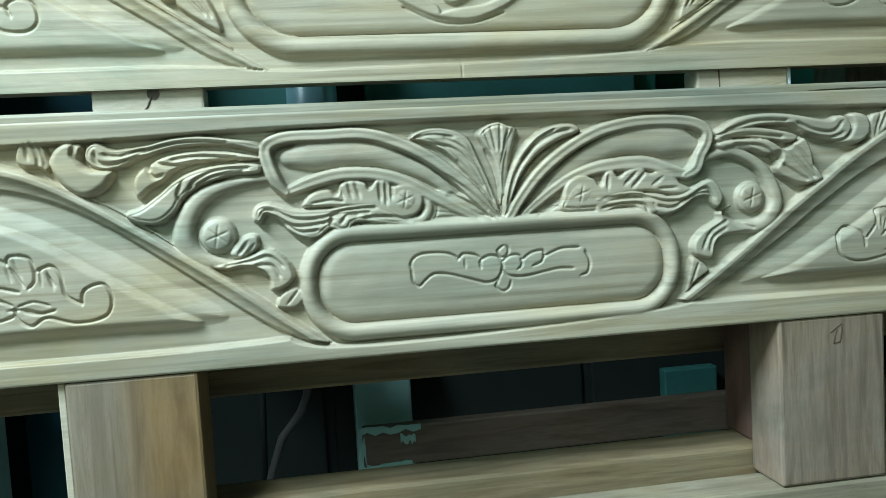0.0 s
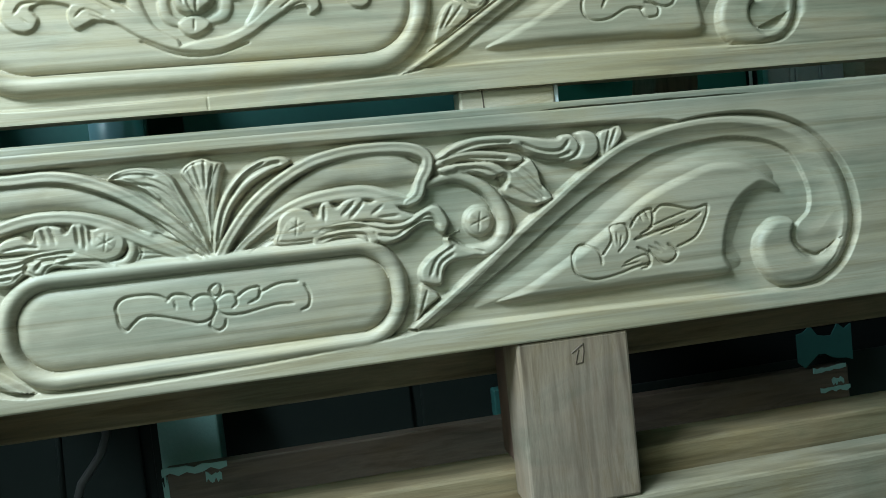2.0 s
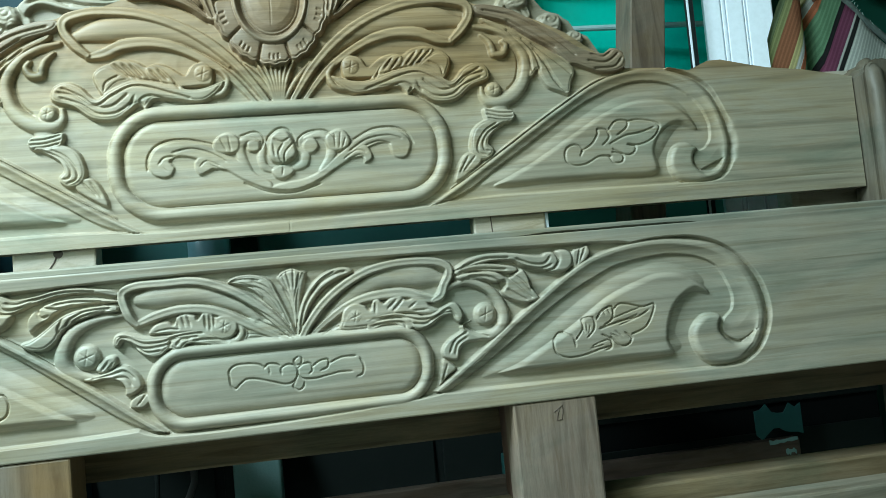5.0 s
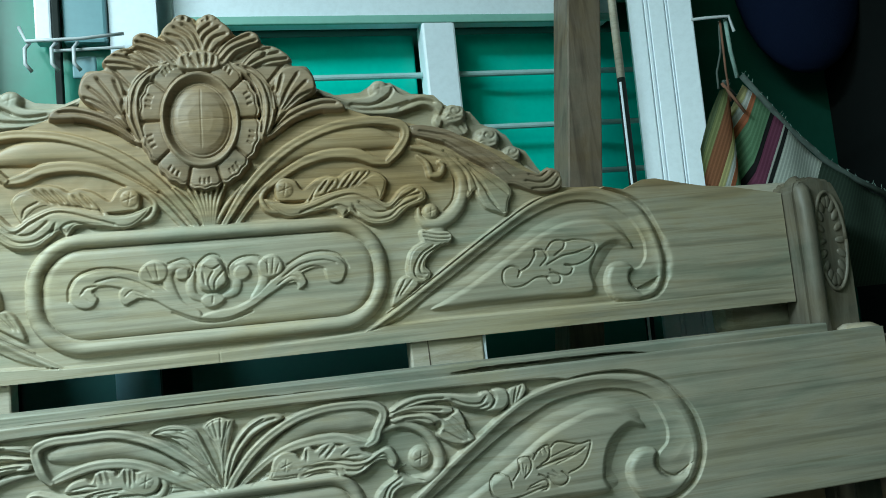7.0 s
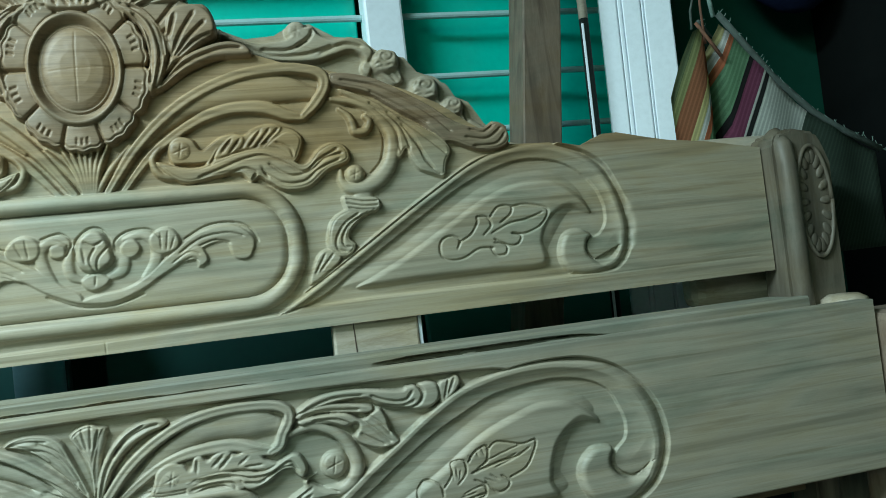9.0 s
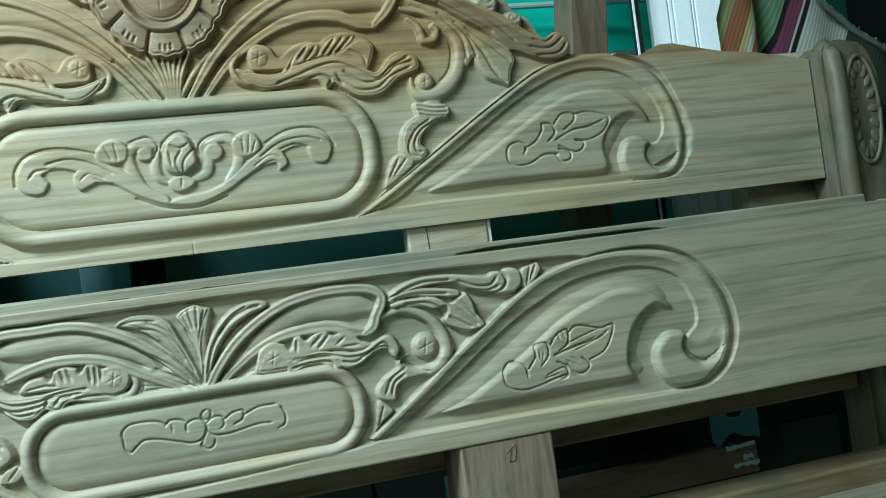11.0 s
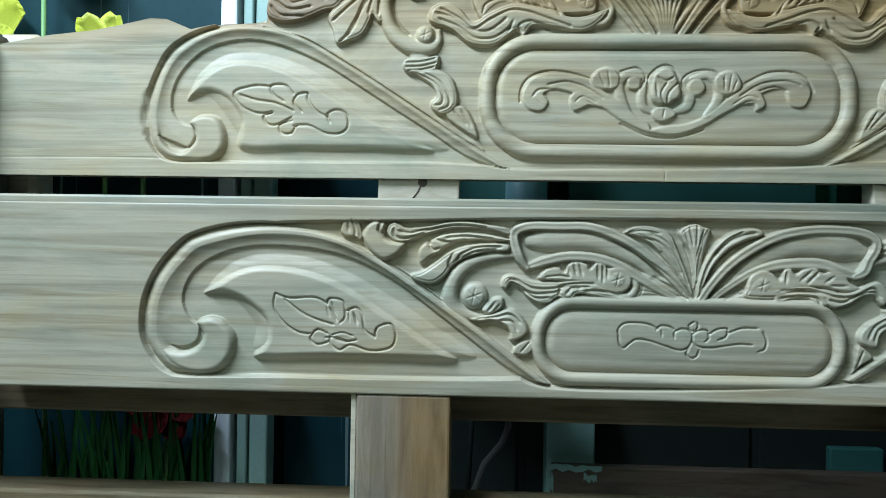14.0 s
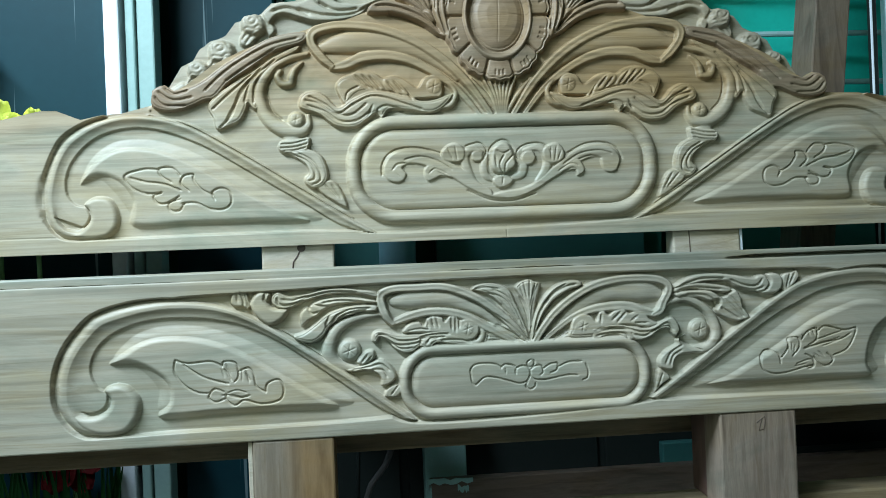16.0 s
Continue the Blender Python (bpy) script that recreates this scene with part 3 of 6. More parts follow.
    B.blob(None, [(-560, 118), (-546, 138), (-524, 153), (-489, 160), (-442, 156), (-394, 139), (-340, 109), (-300, 83), (-248, 41), (-400, 40), (-498, 43), (-504, 76), (-530, 106)], 25, 4.2)
    B.blob('wing_panel', [(-566, 112), (-551, 127), (-524, 143), (-489, 149), (-442, 144), (-394, 126), (-346, 95), (-305, 69), (-266, 40), (-338, 38), (-416, 38), (-502, 37), (-492, 61), (-494, 81), (-512, 98), (-536, 109)], 17, 9)
    B.groove([(-479, 114), (-463, 109), (-433, 110), (-418, 103)], 1.5, 3.6)
    B.groove([(-479, 114), (-480, 98), (-469, 81), (-452, 70), (-437, 68)], 1.5, 3.6)
    B.groove([(-469, 108), (-443, 90), (-410, 79)], 1.5, 3.6)
    B.groove([(-418, 102), (-415, 109), (-400, 106), (-397, 89), (-403, 81)], 1.5, 3.6)
    B.groove([(-415, 99), (-406, 83)], 1.5, 3.6)
    B.groove([(-396, 95), (-384, 99), (-377, 90), (-374, 74), (-362, 66)], 1.5, 3.6)
    B.groove([(-387, 92), (-382, 82)], 1.5, 3.6)
    B.groove([(-362, 65), (-359, 77), (-344, 81), (-338, 68), (-344, 54), (-367, 50), (-390, 56), (-403, 50), (-413, 57), (-415, 66)], 1.5, 3.6)
    B.groove([(-409, 63), (-396, 60), (-383, 62)], 1.5, 3.6)
    B.groove([(-416, 68), (-429, 73), (-437, 63), (-429, 56), (-416, 59)], 1.5, 3.6)
    B.groove([(371, 93), (374, 82)], 1.2, 2.6)
    B.groove([(377, 94), (378, 84)], 1.2, 2.6)
    B.groove([(382, 91), (380, 81)], 1.2, 2.6)
    B.groove([(393, 106), (398, 102)], 1.2, 2.6)
    B.groove([(402, 111), (405, 103)], 1.2, 2.6)
    B.groove([(408, 113), (412, 104)], 1.2, 2.6)
    B.groove([(396, 85), (424, 92), (449, 99)], 1.2, 2.6)
    B.groove([(411, 96), (434, 103), (457, 109)], 1.2, 2.6)
    B.groove([(423, 88), (446, 94)], 1.2, 2.6)
    B.groove([(383, 64), (403, 70), (409, 66)], 1.2, 2.6)
    B.groove([(380, 61), (398, 64)], 1.2, 2.6)
    B.groove([(416, 81), (426, 73)], 1.2, 2.6)
    B.groove([(409, 78), (421, 71)], 1.2, 2.6)
    B.groove([(-413, 106), (-407, 90)], 1.2, 2.6)
    B.groove([(-419, 100), (-415, 88)], 1.2, 2.6)
    B.groove([(-393, 97), (-392, 83)], 1.2, 2.6)
    B.groove([(-388, 96), (-383, 79)], 1.2, 2.6)
    B.groove([(-412, 67), (-400, 70), (-387, 66)], 1.2, 2.6)
    B.groove([(-420, 64), (-407, 64), (-394, 60)], 1.2, 2.6)
    B.blob('leaf', [(-210, 193), (-235, 198), (-257, 201), (-280, 200), (-303, 195), (-326, 193), (-334, 196), (-341, 199), (-348, 196), (-351, 189), (-349, 182), (-340, 176), (-327, 176), (-316, 180), (-300, 186), (-272, 192), (-235, 191), (-210, 185)], 6, 9)
    B.groove([(-342, 191), (-340, 183), (-329, 181), (-306, 186)], 1.9, 3.2)
    B.groove([(-336, 189), (-322, 187), (-301, 192)], 1.9, 3.2)
    B.groove([(-304, 190), (-272, 196), (-235, 194)], 1.9, 3.2)
    B.blob('bud', [(-379, 181), (-376, 193), (-367, 200), (-358, 200), (-351, 196), (-353, 184), (-347, 178), (-329, 175), (-333, 164), (-344, 156), (-356, 154), (-370, 164)], 10, 10)
    B.groove([(-358, 198), (-360, 189), (-354, 183)], 2.4, 4)
    B.blob('leaf_tip', [(-405, 187), (-402, 199), (-393, 204), (-383, 199), (-379, 185), (-381, 176), (-388, 180), (-399, 181)], 5, 7)
    B.groove([(-392, 200), (-388, 190), (-388, 181)], 1.6, 2.8)
    B.groove([(-387, 199), (-383, 188), (-382, 180)], 1.6, 2.8)
    B.groove([(-397, 199), (-395, 188)], 1.6, 2.8)
    B.blob('leaf', [(-299, 179), (-286, 185), (-263, 188), (-240, 187), (-212, 182), (-211, 178), (-236, 179), (-259, 178), (-278, 173), (-290, 164), (-301, 158), (-311, 151), (-314, 159), (-312, 169), (-305, 176), (-300, 174)], 5, 8)
    B.groove([(-296, 180), (-278, 177), (-259, 180)], 1.9, 3.2)
    B.groove([(-301, 173), (-296, 168), (-288, 170)], 1.9, 3.2)
    B.groove([(-282, 182), (-259, 184), (-227, 181)], 1.9, 3.2)
    B.blob('leaf', [(-211, 175), (-236, 176), (-260, 173), (-279, 165), (-295, 153), (-310, 143), (-322, 139), (-320, 133), (-306, 128), (-293, 129), (-281, 138), (-273, 149), (-256, 159), (-232, 166), (-211, 167)], 6, 10)
    B.groove([(-218, 172), (-244, 171), (-263, 164), (-270, 155)], 1.9, 3.2)
    B.groove([(-223, 169), (-249, 166), (-263, 158)], 1.9, 3.2)
    B.groove([(-274, 163), (-279, 152), (-276, 146)], 1.9, 3.2)
    B.bead('tendril', [(-201, 162), (-224, 160), (-247, 155), (-264, 145), (-274, 129), (-277, 114), (-270, 101), (-257, 93), (-240, 90)], [3, 4, 6, 8, 9, 10, 9, 7, 4], 9)
    B.dome('rosette', (-249, 115), 16, 7.8, star=True)
    B.blob('leaf', [(-240, 98), (-236, 106), (-227, 113), (-217, 114), (-214, 107), (-219, 100), (-231, 94)], 5, 7)
    B.groove([(-233, 98), (-225, 108)], 1.6, 2.8)
    B.groove([(-228, 96), (-219, 106)], 1.6, 2.8)
    B.groove([(-237, 102), (-230, 111)], 1.6, 2.8)
    B.blob('leaf', [(-257, 89), (-243, 92), (-224, 96), (-211, 101), (-200, 98), (-189, 86), (-187, 74), (-197, 66), (-207, 65), (-208, 75), (-215, 83), (-229, 87), (-245, 85)], 5, 8)
    B.groove([(-245, 89), (-224, 92), (-207, 95), (-195, 85)], 1.7, 2.8)
    B.groove([(-219, 88), (-205, 87), (-198, 76)], 1.7, 2.8)
    B.blob('leaf_tip', [(-203, 50), (-199, 61), (-185, 66), (-179, 57), (-188, 48)], 4, 6)
    B.groove([(-184, 64), (-194, 52)], 1.5, 2.6)
    B.blob('leaf', [(-79, 190), (-70, 197), (-53, 199), (-36, 195), (-25, 187), (-19, 174), (-8, 146), (2, 115), (-7, 127), (-21, 147), (-34, 162), (-50, 178), (-66, 186)], 6, 7)
    B.groove([(-75, 191), (-58, 193), (-39, 190)], 1.6, 2.6)
    B.groove([(-63, 185), (-42, 181), (-26, 167), (-13, 144)], 1.6, 2.6)
    B.groove([(-49, 190), (-30, 179), (-17, 159), (-5, 131)], 1.6, 2.6)
    B.groove([(-38, 170), (-20, 149), (-5, 124)], 1.6, 2.6)
    B.blob('fan_leaf', [(-18, 191), (-10, 199), (2, 202), (11, 198), (16, 196), (11, 186), (8, 172), (5, 160), (1, 125), (-1, 151), (-5, 168), (-13, 181)], 6, 8)
    B.groove([(-12, 194), (-5, 175)], 1.5, 2.6)
    B.groove([(-6, 198), (-2, 176)], 1.5, 2.6)
    B.groove([(3, 200), (2, 176)], 1.5, 2.6)
    B.groove([(10, 195), (6, 176)], 1.5, 2.6)
    B.groove([(-11, 178), (-2, 153), (1, 131)], 1.5, 2.6)
    B.bead('leaf', [(15, 193), (8, 170), (3, 138)], [4, 4, 3], 6)
    B.blob('leaf', [(2, 115), (4, 138), (12, 162), (23, 178), (39, 191), (56, 197), (71, 197), (78, 191), (70, 186), (55, 181), (37, 170), (21, 152), (10, 128)], 5, 8)
    B.groove([(6, 126), (15, 155), (33, 178), (56, 190), (68, 192)], 1.8, 3.2)
    B.groove([(9, 123), (21, 152), (42, 175), (68, 187)], 1.8, 3.2)
    B.groove([(21, 166), (36, 183), (54, 193)], 1.8, 3.2)
    B.blob('root_leaf', [(-67, 143), (-40, 141), (-17, 130), (2, 114), (-23, 114), (-52, 114), (-69, 114), (-63, 126)], 9, 5)
    B.groove([(-60, 135), (-32, 126), (-8, 114)], 1.2, 1.5)
    B.groove([(-61, 125), (-37, 121), (-18, 114)], 1.2, 1.5)
    B.groove([(-48, 140), (-22, 129), (-1, 114)], 1.2, 1.5)
    B.blob('root_leaf', [(26, 113), (44, 122), (65, 131), (60, 115), (41, 113)], 6, 4)
    B.groove([(34, 115), (52, 124)], 1.4, 3.2)
    B.bead('ribbon_panel', [(32, 126), (65, 155), (95, 171), (125, 179), (163, 179), (186, 172)], [3, 7, 10, 13, 17, 9], 7)
    B.bead('ribbon', [(8, 115), (19, 132), (38, 154), (63, 173), (93, 188), (125, 195), (158, 196), (186, 193), (200, 185), (200, 174), (193, 162), (188, 150), (178, 144)], [5, 5.5, 6, 6, 6, 6, 6, 6, 6, 6, 6, 6, 4], 9.7)
    B.bead('ribbon', [(20, 115), (36, 128), (64, 146), (91, 155), (124, 158), (146, 156), (162, 149), (178, 145)], [3.5, 4.5, 5, 6, 7, 7, 7, 5], 7.9)
    B.bead('ribbon_panel', [(-28, 124), (-59, 154), (-93, 172), (-122, 180), (-161, 181), (-185, 179)], [3, 6, 9, 12, 14, 8], 7)
    B.bead('ribbon', [(-3, 114), (-20, 135), (-39, 154), (-63, 173), (-92, 188), (-121, 196), (-155, 196), (-183, 196), (-199, 192), (-204, 185), (-202, 173), (-197, 159), (-189, 149)], [4, 6, 6, 6, 6, 6, 6, 6, 6, 6, 6, 6, 4], 9.7)
    B.bead('ribbon', [(-18, 115), (-41, 127), (-65, 141), (-84, 152), (-109, 160), (-138, 162), (-162, 158), (-189, 149)], [3.5, 5, 6, 6, 6, 6, 6, 4], 7.9)
    B.groove([(-3, 116), (-21, 135), (-40, 151), (-58, 161)], 1.6, 2.4)
    B.groove([(-7, 115), (-27, 130), (-45, 141)], 1.6, 2.4)
    B.groove([(-11, 122), (-30, 142), (-49, 156)], 1.6, 2.4)
    B.blob('leaf_spray', [(-218, 127), (-216, 137), (-207, 141), (-197, 139), (-182, 134), (-159, 133), (-135, 135), (-112, 135), (-85, 122), (-76, 114), (-100, 115), (-123, 119), (-132, 118), (-137, 112), (-146, 112), (-153, 115), (-163, 108), (-176, 108), (-188, 115), (-195, 123), (-200, 128), (-207, 131), (-212, 124)], 6, 9)
    B.groove([(-209, 136), (-199, 134), (-182, 126), (-159, 126), (-140, 131), (-112, 132)], 1.8, 3.2)
    B.groove([(-199, 129), (-183, 120), (-160, 121), (-149, 124)], 1.8, 3.2)
    B.groove([(-194, 123), (-179, 115), (-163, 115)], 1.8, 3.2)
    B.groove([(-153, 117), (-151, 126), (-141, 128), (-117, 128)], 1.8, 3.2)
    B.groove([(-144, 120), (-138, 126), (-127, 126)], 1.8, 3.2)
    B.groove([(-122, 124), (-99, 123), (-80, 118)], 1.8, 3.2)
    B.blob('leaf_spray', [(-176, 136), (-168, 147), (-153, 150), (-146, 145), (-142, 154), (-131, 157), (-120, 154), (-117, 149), (-111, 156), (-101, 155), (-96, 150), (-84, 152), (-74, 147), (-69, 135), (-76, 123), (-92, 121), (-112, 131), (-135, 133), (-159, 134)], 5, 7.6)
    B.groove([(-168, 138), (-151, 140), (-140, 138)], 1.5, 2.2)
    B.groove([(-136, 154), (-133, 142)], 1.8, 3)
    B.groove([(-129, 155), (-125, 142)], 1.8, 3)
    B.groove([(-142, 150), (-139, 141)], 1.8, 3)
    B.groove([(-109, 152), (-108, 137)], 1.8, 3)
    B.groove([(-103, 152), (-103, 134)], 1.8, 3)
    B.groove([(-98, 150), (-98, 138)], 1.8, 3)
    B.dome('rosette', (-86, 137), 12.5, 8.58, star=True)
    B.bead('tendril', [(-90, 119), (-73, 118), (-65, 127), (-67, 136), (-74, 141)], [3, 5, 5, 4, 2], 7)
    B.blob('leaf_spray', [(56, 118), (59, 133), (68, 144), (83, 145), (93, 135), (107, 129), (138, 131), (159, 127), (150, 119), (145, 111), (134, 109), (127, 117), (107, 118), (86, 116)], 7, 8)
    B.groove([(97, 122), (117, 127), (151, 125)], 1.8, 3)
    B.groove([(89, 119), (110, 124), (130, 122), (136, 115)], 1.8, 3)
    B.blob('leaf_spray', [(89, 129), (124, 133), (150, 128), (171, 127), (188, 135), (201, 140), (210, 135), (215, 122), (209, 112), (202, 117), (198, 123), (186, 122), (172, 113), (157, 108), (148, 111), (142, 122), (123, 128), (93, 124)], 5, 9)
    B.groove([(94, 128), (130, 129), (156, 122), (177, 123), (196, 132), (206, 121)], 1.7, 3)
    B.groove([(149, 118), (164, 116), (183, 125), (199, 127), (205, 117)], 1.7, 3)
    B.blob('leaf_spray', [(90, 123), (117, 126), (138, 125), (147, 119), (148, 111), (136, 111), (128, 118), (110, 118), (92, 113)], 4, 8)
    B.groove([(95, 119), (117, 122), (135, 120), (140, 113)], 1.7, 2.8)
    B.blob('leaf_spray', [(58, 124), (61, 142), (74, 150), (88, 147), (95, 140), (99, 151), (107, 153), (113, 147), (120, 152), (134, 155), (142, 149), (152, 150), (165, 147), (173, 138), (184, 131), (170, 126), (140, 131), (107, 129), (88, 122), (70, 118)], 5, 7.6)
    B.groove([(102, 148), (101, 136)], 1.6, 2.8)
    B.groove([(118, 140), (129, 150)], 1.8, 3)
    B.groove([(125, 137), (137, 149)], 1.8, 3)
    B.groove([(145, 138), (154, 144)], 1.6, 2.6)
    B.groove([(151, 134), (169, 134)], 1.6, 2.6)
    B.dome('rosette', (76, 133), 12.5, 8.58, star=True)
    B.groove([(-84, 74), (-84, 81), (-77, 87), (-63, 88), (-49, 86), (-41, 81)], 1.4, 3.2)
    B.groove([(-42, 80), (-37, 85), (-27, 84), (-21, 80)], 1.4, 3.2)
    B.groove([(-36, 79), (-35, 73)], 1.4, 3.2)
    B.groove([(-21, 71), (-21, 78), (-13, 82), (-5, 80), (-1, 72), (-6, 61), (-17, 58), (-31, 62), (-51, 68), (-64, 69), (-72, 64), (-78, 59), (-83, 64), (-84, 74)], 1.4, 3.2)
    B.groove([(-1, 76), (7, 81), (15, 80), (17, 72), (13, 68)], 1.4, 3.2)
    B.groove([(17, 76), (26, 82), (37, 83), (36, 74), (27, 70)], 1.4, 3.2)
    B.groove([(38, 78), (54, 84), (72, 84)], 1.4, 3.2)
    B.groove([(77, 81), (81, 71), (79, 61), (72, 58)], 1.4, 3.2)
    B.groove([(-2, 69), (4, 63), (18, 61), (38, 64), (53, 66), (66, 65)], 1.4, 3.2)
    B.groove([(1, 90), (-5, 86), (-2, 80), (3, 81), (5, 87), (1, 90)], 1.4, 3.2)
    B.groove([(-5, 60), (-8, 54), (-2, 49), (4, 52), (6, 58)], 1.4, 3.2)

def carve_headboard_scroll(B):
    """The scroll, wing panel and engraved leaf of one half; B.side mirrors them to the other."""
    B.band('scroll', [(202, 22, 2), (244, 47, 3), (282, 71, 3), (330, 102, 3), (379, 134, 3), (429, 165, 3), (481, 195, 3), (532, 211, 3.5), (578, 215, 5), (614, 209, 7), (644, 197, 9), (668, 179, 10), (685, 152, 10), (696, 122, 11), (701, 89, 11), (695, 58, 10), (681, 37, 9), (659, 28, 8), (626, 28, 6), (601, 31, 4)],
           [(230, 26), (268, 42), (312, 71), (360, 101), (410, 133), (461, 164), (512, 186), (555, 195), (596, 191), (628, 177), (655, 150), (667, 121), (666, 97), (655, 82), (639, 76), (635, 61), (646, 47), (668, 46), (683, 63)], 8.6, 4.6, 3.0)
    B.blob('volute', [(642, 82), (626, 92), (604, 89), (592, 69), (593, 46), (608, 31), (634, 27), (660, 32), (677, 47), (664, 41), (648, 43), (634, 57), (635, 72)], 14, 10.5)
    B.blob(None, [(290, 46), (374, 95), (440, 134), (492, 162), (543, 177), (594, 175), (628, 152), (641, 122), (612, 115), (578, 70), (572, 48), (489, 46)], 25, 4.2)
    B.blob('wing_panel', [(306, 45), (374, 83), (440, 121), (492, 150), (543, 167), (593, 166), (632, 141), (647, 112), (617, 121), (590, 110), (574, 84), (570, 45), (489, 44), (400, 44)], 17, 8.5)
    B.groove([(447, 82), (451, 93), (439, 99), (426, 93), (424, 77), (435, 68), (455, 69), (477, 79), (498, 78)], 1.6, 3.6)
    B.groove([(450, 90), (467, 99), (478, 114), (479, 122), (493, 120), (498, 108), (486, 96)], 1.6, 3.6)
    B.groove([(497, 120), (510, 133), (529, 132), (527, 121), (511, 110)], 1.6, 3.6)
    B.groove([(530, 131), (552, 132), (580, 123), (570, 104), (547, 94), (526, 95)], 1.6, 3.6)
    B.groove([(497, 98), (523, 109), (549, 113), (572, 120)], 1.6, 3.6)
    B.groove([(526, 95), (538, 90), (532, 80), (518, 80), (500, 90)], 1.6, 3.6)
    B.groove([(499, 84), (515, 80), (514, 69), (501, 68), (494, 79)], 1.6, 3.6)

def carve_headboard_side(B):
    """Leaves, ribbons and rosettes of one half."""
    B.blob('crest_leaf', [(302, 328), (331, 328), (362, 319), (391, 303), (429, 280), (459, 258), (482, 247), (503, 244), (521, 251), (535, 246), (541, 232), (533, 216), (511, 210), (483, 215), (459, 225), (441, 230), (418, 254), (388, 273), (351, 298), (306, 312)], 7, 10)
    B.groove([(315, 319), (360, 308), (405, 284), (435, 262), (457, 241)], 2, 3.6)
    B.groove([(482, 242), (502, 237), (516, 246)], 2, 3.6)
    B.groove([(476, 232), (505, 228), (526, 241)], 2, 3.6)
    B.groove([(486, 219), (517, 220), (531, 233)], 2, 3.6)
    B.groove([(352, 302), (392, 278), (426, 255)], 2, 3.6)
    B.blob('leaf', [(314, 308), (351, 292), (387, 268), (417, 251), (447, 229), (454, 215), (447, 200), (441, 181), (425, 185), (406, 194), (395, 213), (393, 220), (384, 210), (377, 216), (380, 241), (367, 265), (349, 282), (316, 299)], 6, 9)
    B.groove([(357, 278), (381, 249), (385, 220)], 1.9, 3.4)
    B.groove([(372, 273), (404, 239), (419, 203), (437, 184)], 1.9, 3.4)
    B.groove([(387, 264), (423, 234), (447, 212)], 1.9, 3.4)
    B.groove([(350, 287), (386, 256), (399, 222)], 1.9, 3.4)
    B.groove([(390, 256), (413, 219), (428, 192)], 1.9, 3.4)
    B.bead('tendril', [(301, 295), (334, 287), (363, 264), (376, 238), (371, 208), (356, 188), (336, 177), (315, 176), (304, 185), (303, 199)], [4, 6, 8, 9, 10, 11, 11, 9, 6, 4], 9.5)
    B.groove([(319, 286), (348, 273), (364, 244), (359, 212), (343, 194)], 1.9, 3.4)
    B.bead('tendril', [(340, 178), (331, 168), (327, 156)], [9, 13, 15], 7)
    B.dome('rosette', (321, 193), 13.5, 11.5, star=True)
    B.bead('curl', [(310, 281), (321, 271), (326, 259), (328, 250), (341, 250), (348, 261), (343, 269)], [3, 5, 6, 6, 6, 5, 4], 8)
    B.blob('collar', [(303, 166), (325, 163), (346, 161), (351, 151), (343, 142), (325, 143), (308, 144), (302, 155)], 5, 9)
    B.groove([(306, 162), (326, 157), (347, 156)], 1.5, 3.2)
    B.groove([(305, 156), (326, 151), (347, 150)], 1.5, 3.2)
    B.groove([(308, 150), (326, 146), (343, 145)], 1.5, 3.2)
    B.blob('leaf', [(307, 149), (287, 139), (278, 122), (276, 103), (284, 91), (297, 86), (309, 92), (313, 102), (306, 111), (309, 122), (320, 132), (336, 141), (343, 147), (325, 147)], 6, 9.5)
    B.groove([(333, 142), (308, 130), (296, 113), (297, 101), (306, 98)], 1.6, 3.4)
    B.groove([(320, 142), (300, 130), (288, 112), (288, 98), (300, 92)], 1.6, 3.4)
    B.blob('leaf_tip', [(248, 56), (258, 86), (271, 99), (287, 95), (292, 84), (271, 67)], 5, 7)
    B.groove([(282, 93), (263, 72)], 1.6, 2.8)
    B.groove([(271, 93), (257, 70)], 1.6, 2.8)
    B.bead('ribbon_panel', [(69, 252), (99, 279), (136, 301), (187, 312), (239, 312), (277, 304)], [4, 9, 14, 17, 18, 9], 8)
    B.bead('ribbon', [(19, 196), (52, 243), (93, 284), (138, 313), (190, 332), (242, 338), (277, 334), (293, 325), (293, 309), (279, 289), (264, 275)], [5, 7, 8, 8, 8, 8, 8, 8, 7, 7, 5], 11.4)
    B.bead('ribbon', [(36, 195), (75, 240), (127, 275), (171, 289), (214, 288), (242, 277), (264, 273)], [4, 6, 7, 8, 9, 8, 5], 8.8)
    B.bead('stem', [(8, 198), (25, 224), (48, 251)], [4, 5, 3], 8)
    B.blob('leaf_spray', [(77, 229), (88, 211), (112, 198), (147, 203), (176, 205), (189, 192), (199, 199), (212, 190), (231, 179), (261, 181), (287, 200), (315, 211), (314, 230), (296, 238), (276, 230), (257, 212), (236, 224), (208, 235), (179, 234), (150, 226), (128, 219), (107, 220)], 7, 10)
    B.groove([(126, 205), (156, 215), (182, 224), (207, 227), (235, 214), (256, 202), (276, 216), (301, 229)], 2, 3.6)
    B.groove([(213, 216), (237, 199), (263, 202), (284, 217), (307, 223)], 2, 3.6)
    B.groove([(206, 205), (229, 190), (255, 190), (275, 204), (303, 215)], 2, 3.6)
    B.groove([(154, 203), (180, 212), (196, 206), (191, 195)], 2, 3.6)
    B.groove([(204, 212), (211, 198)], 2, 3.6)
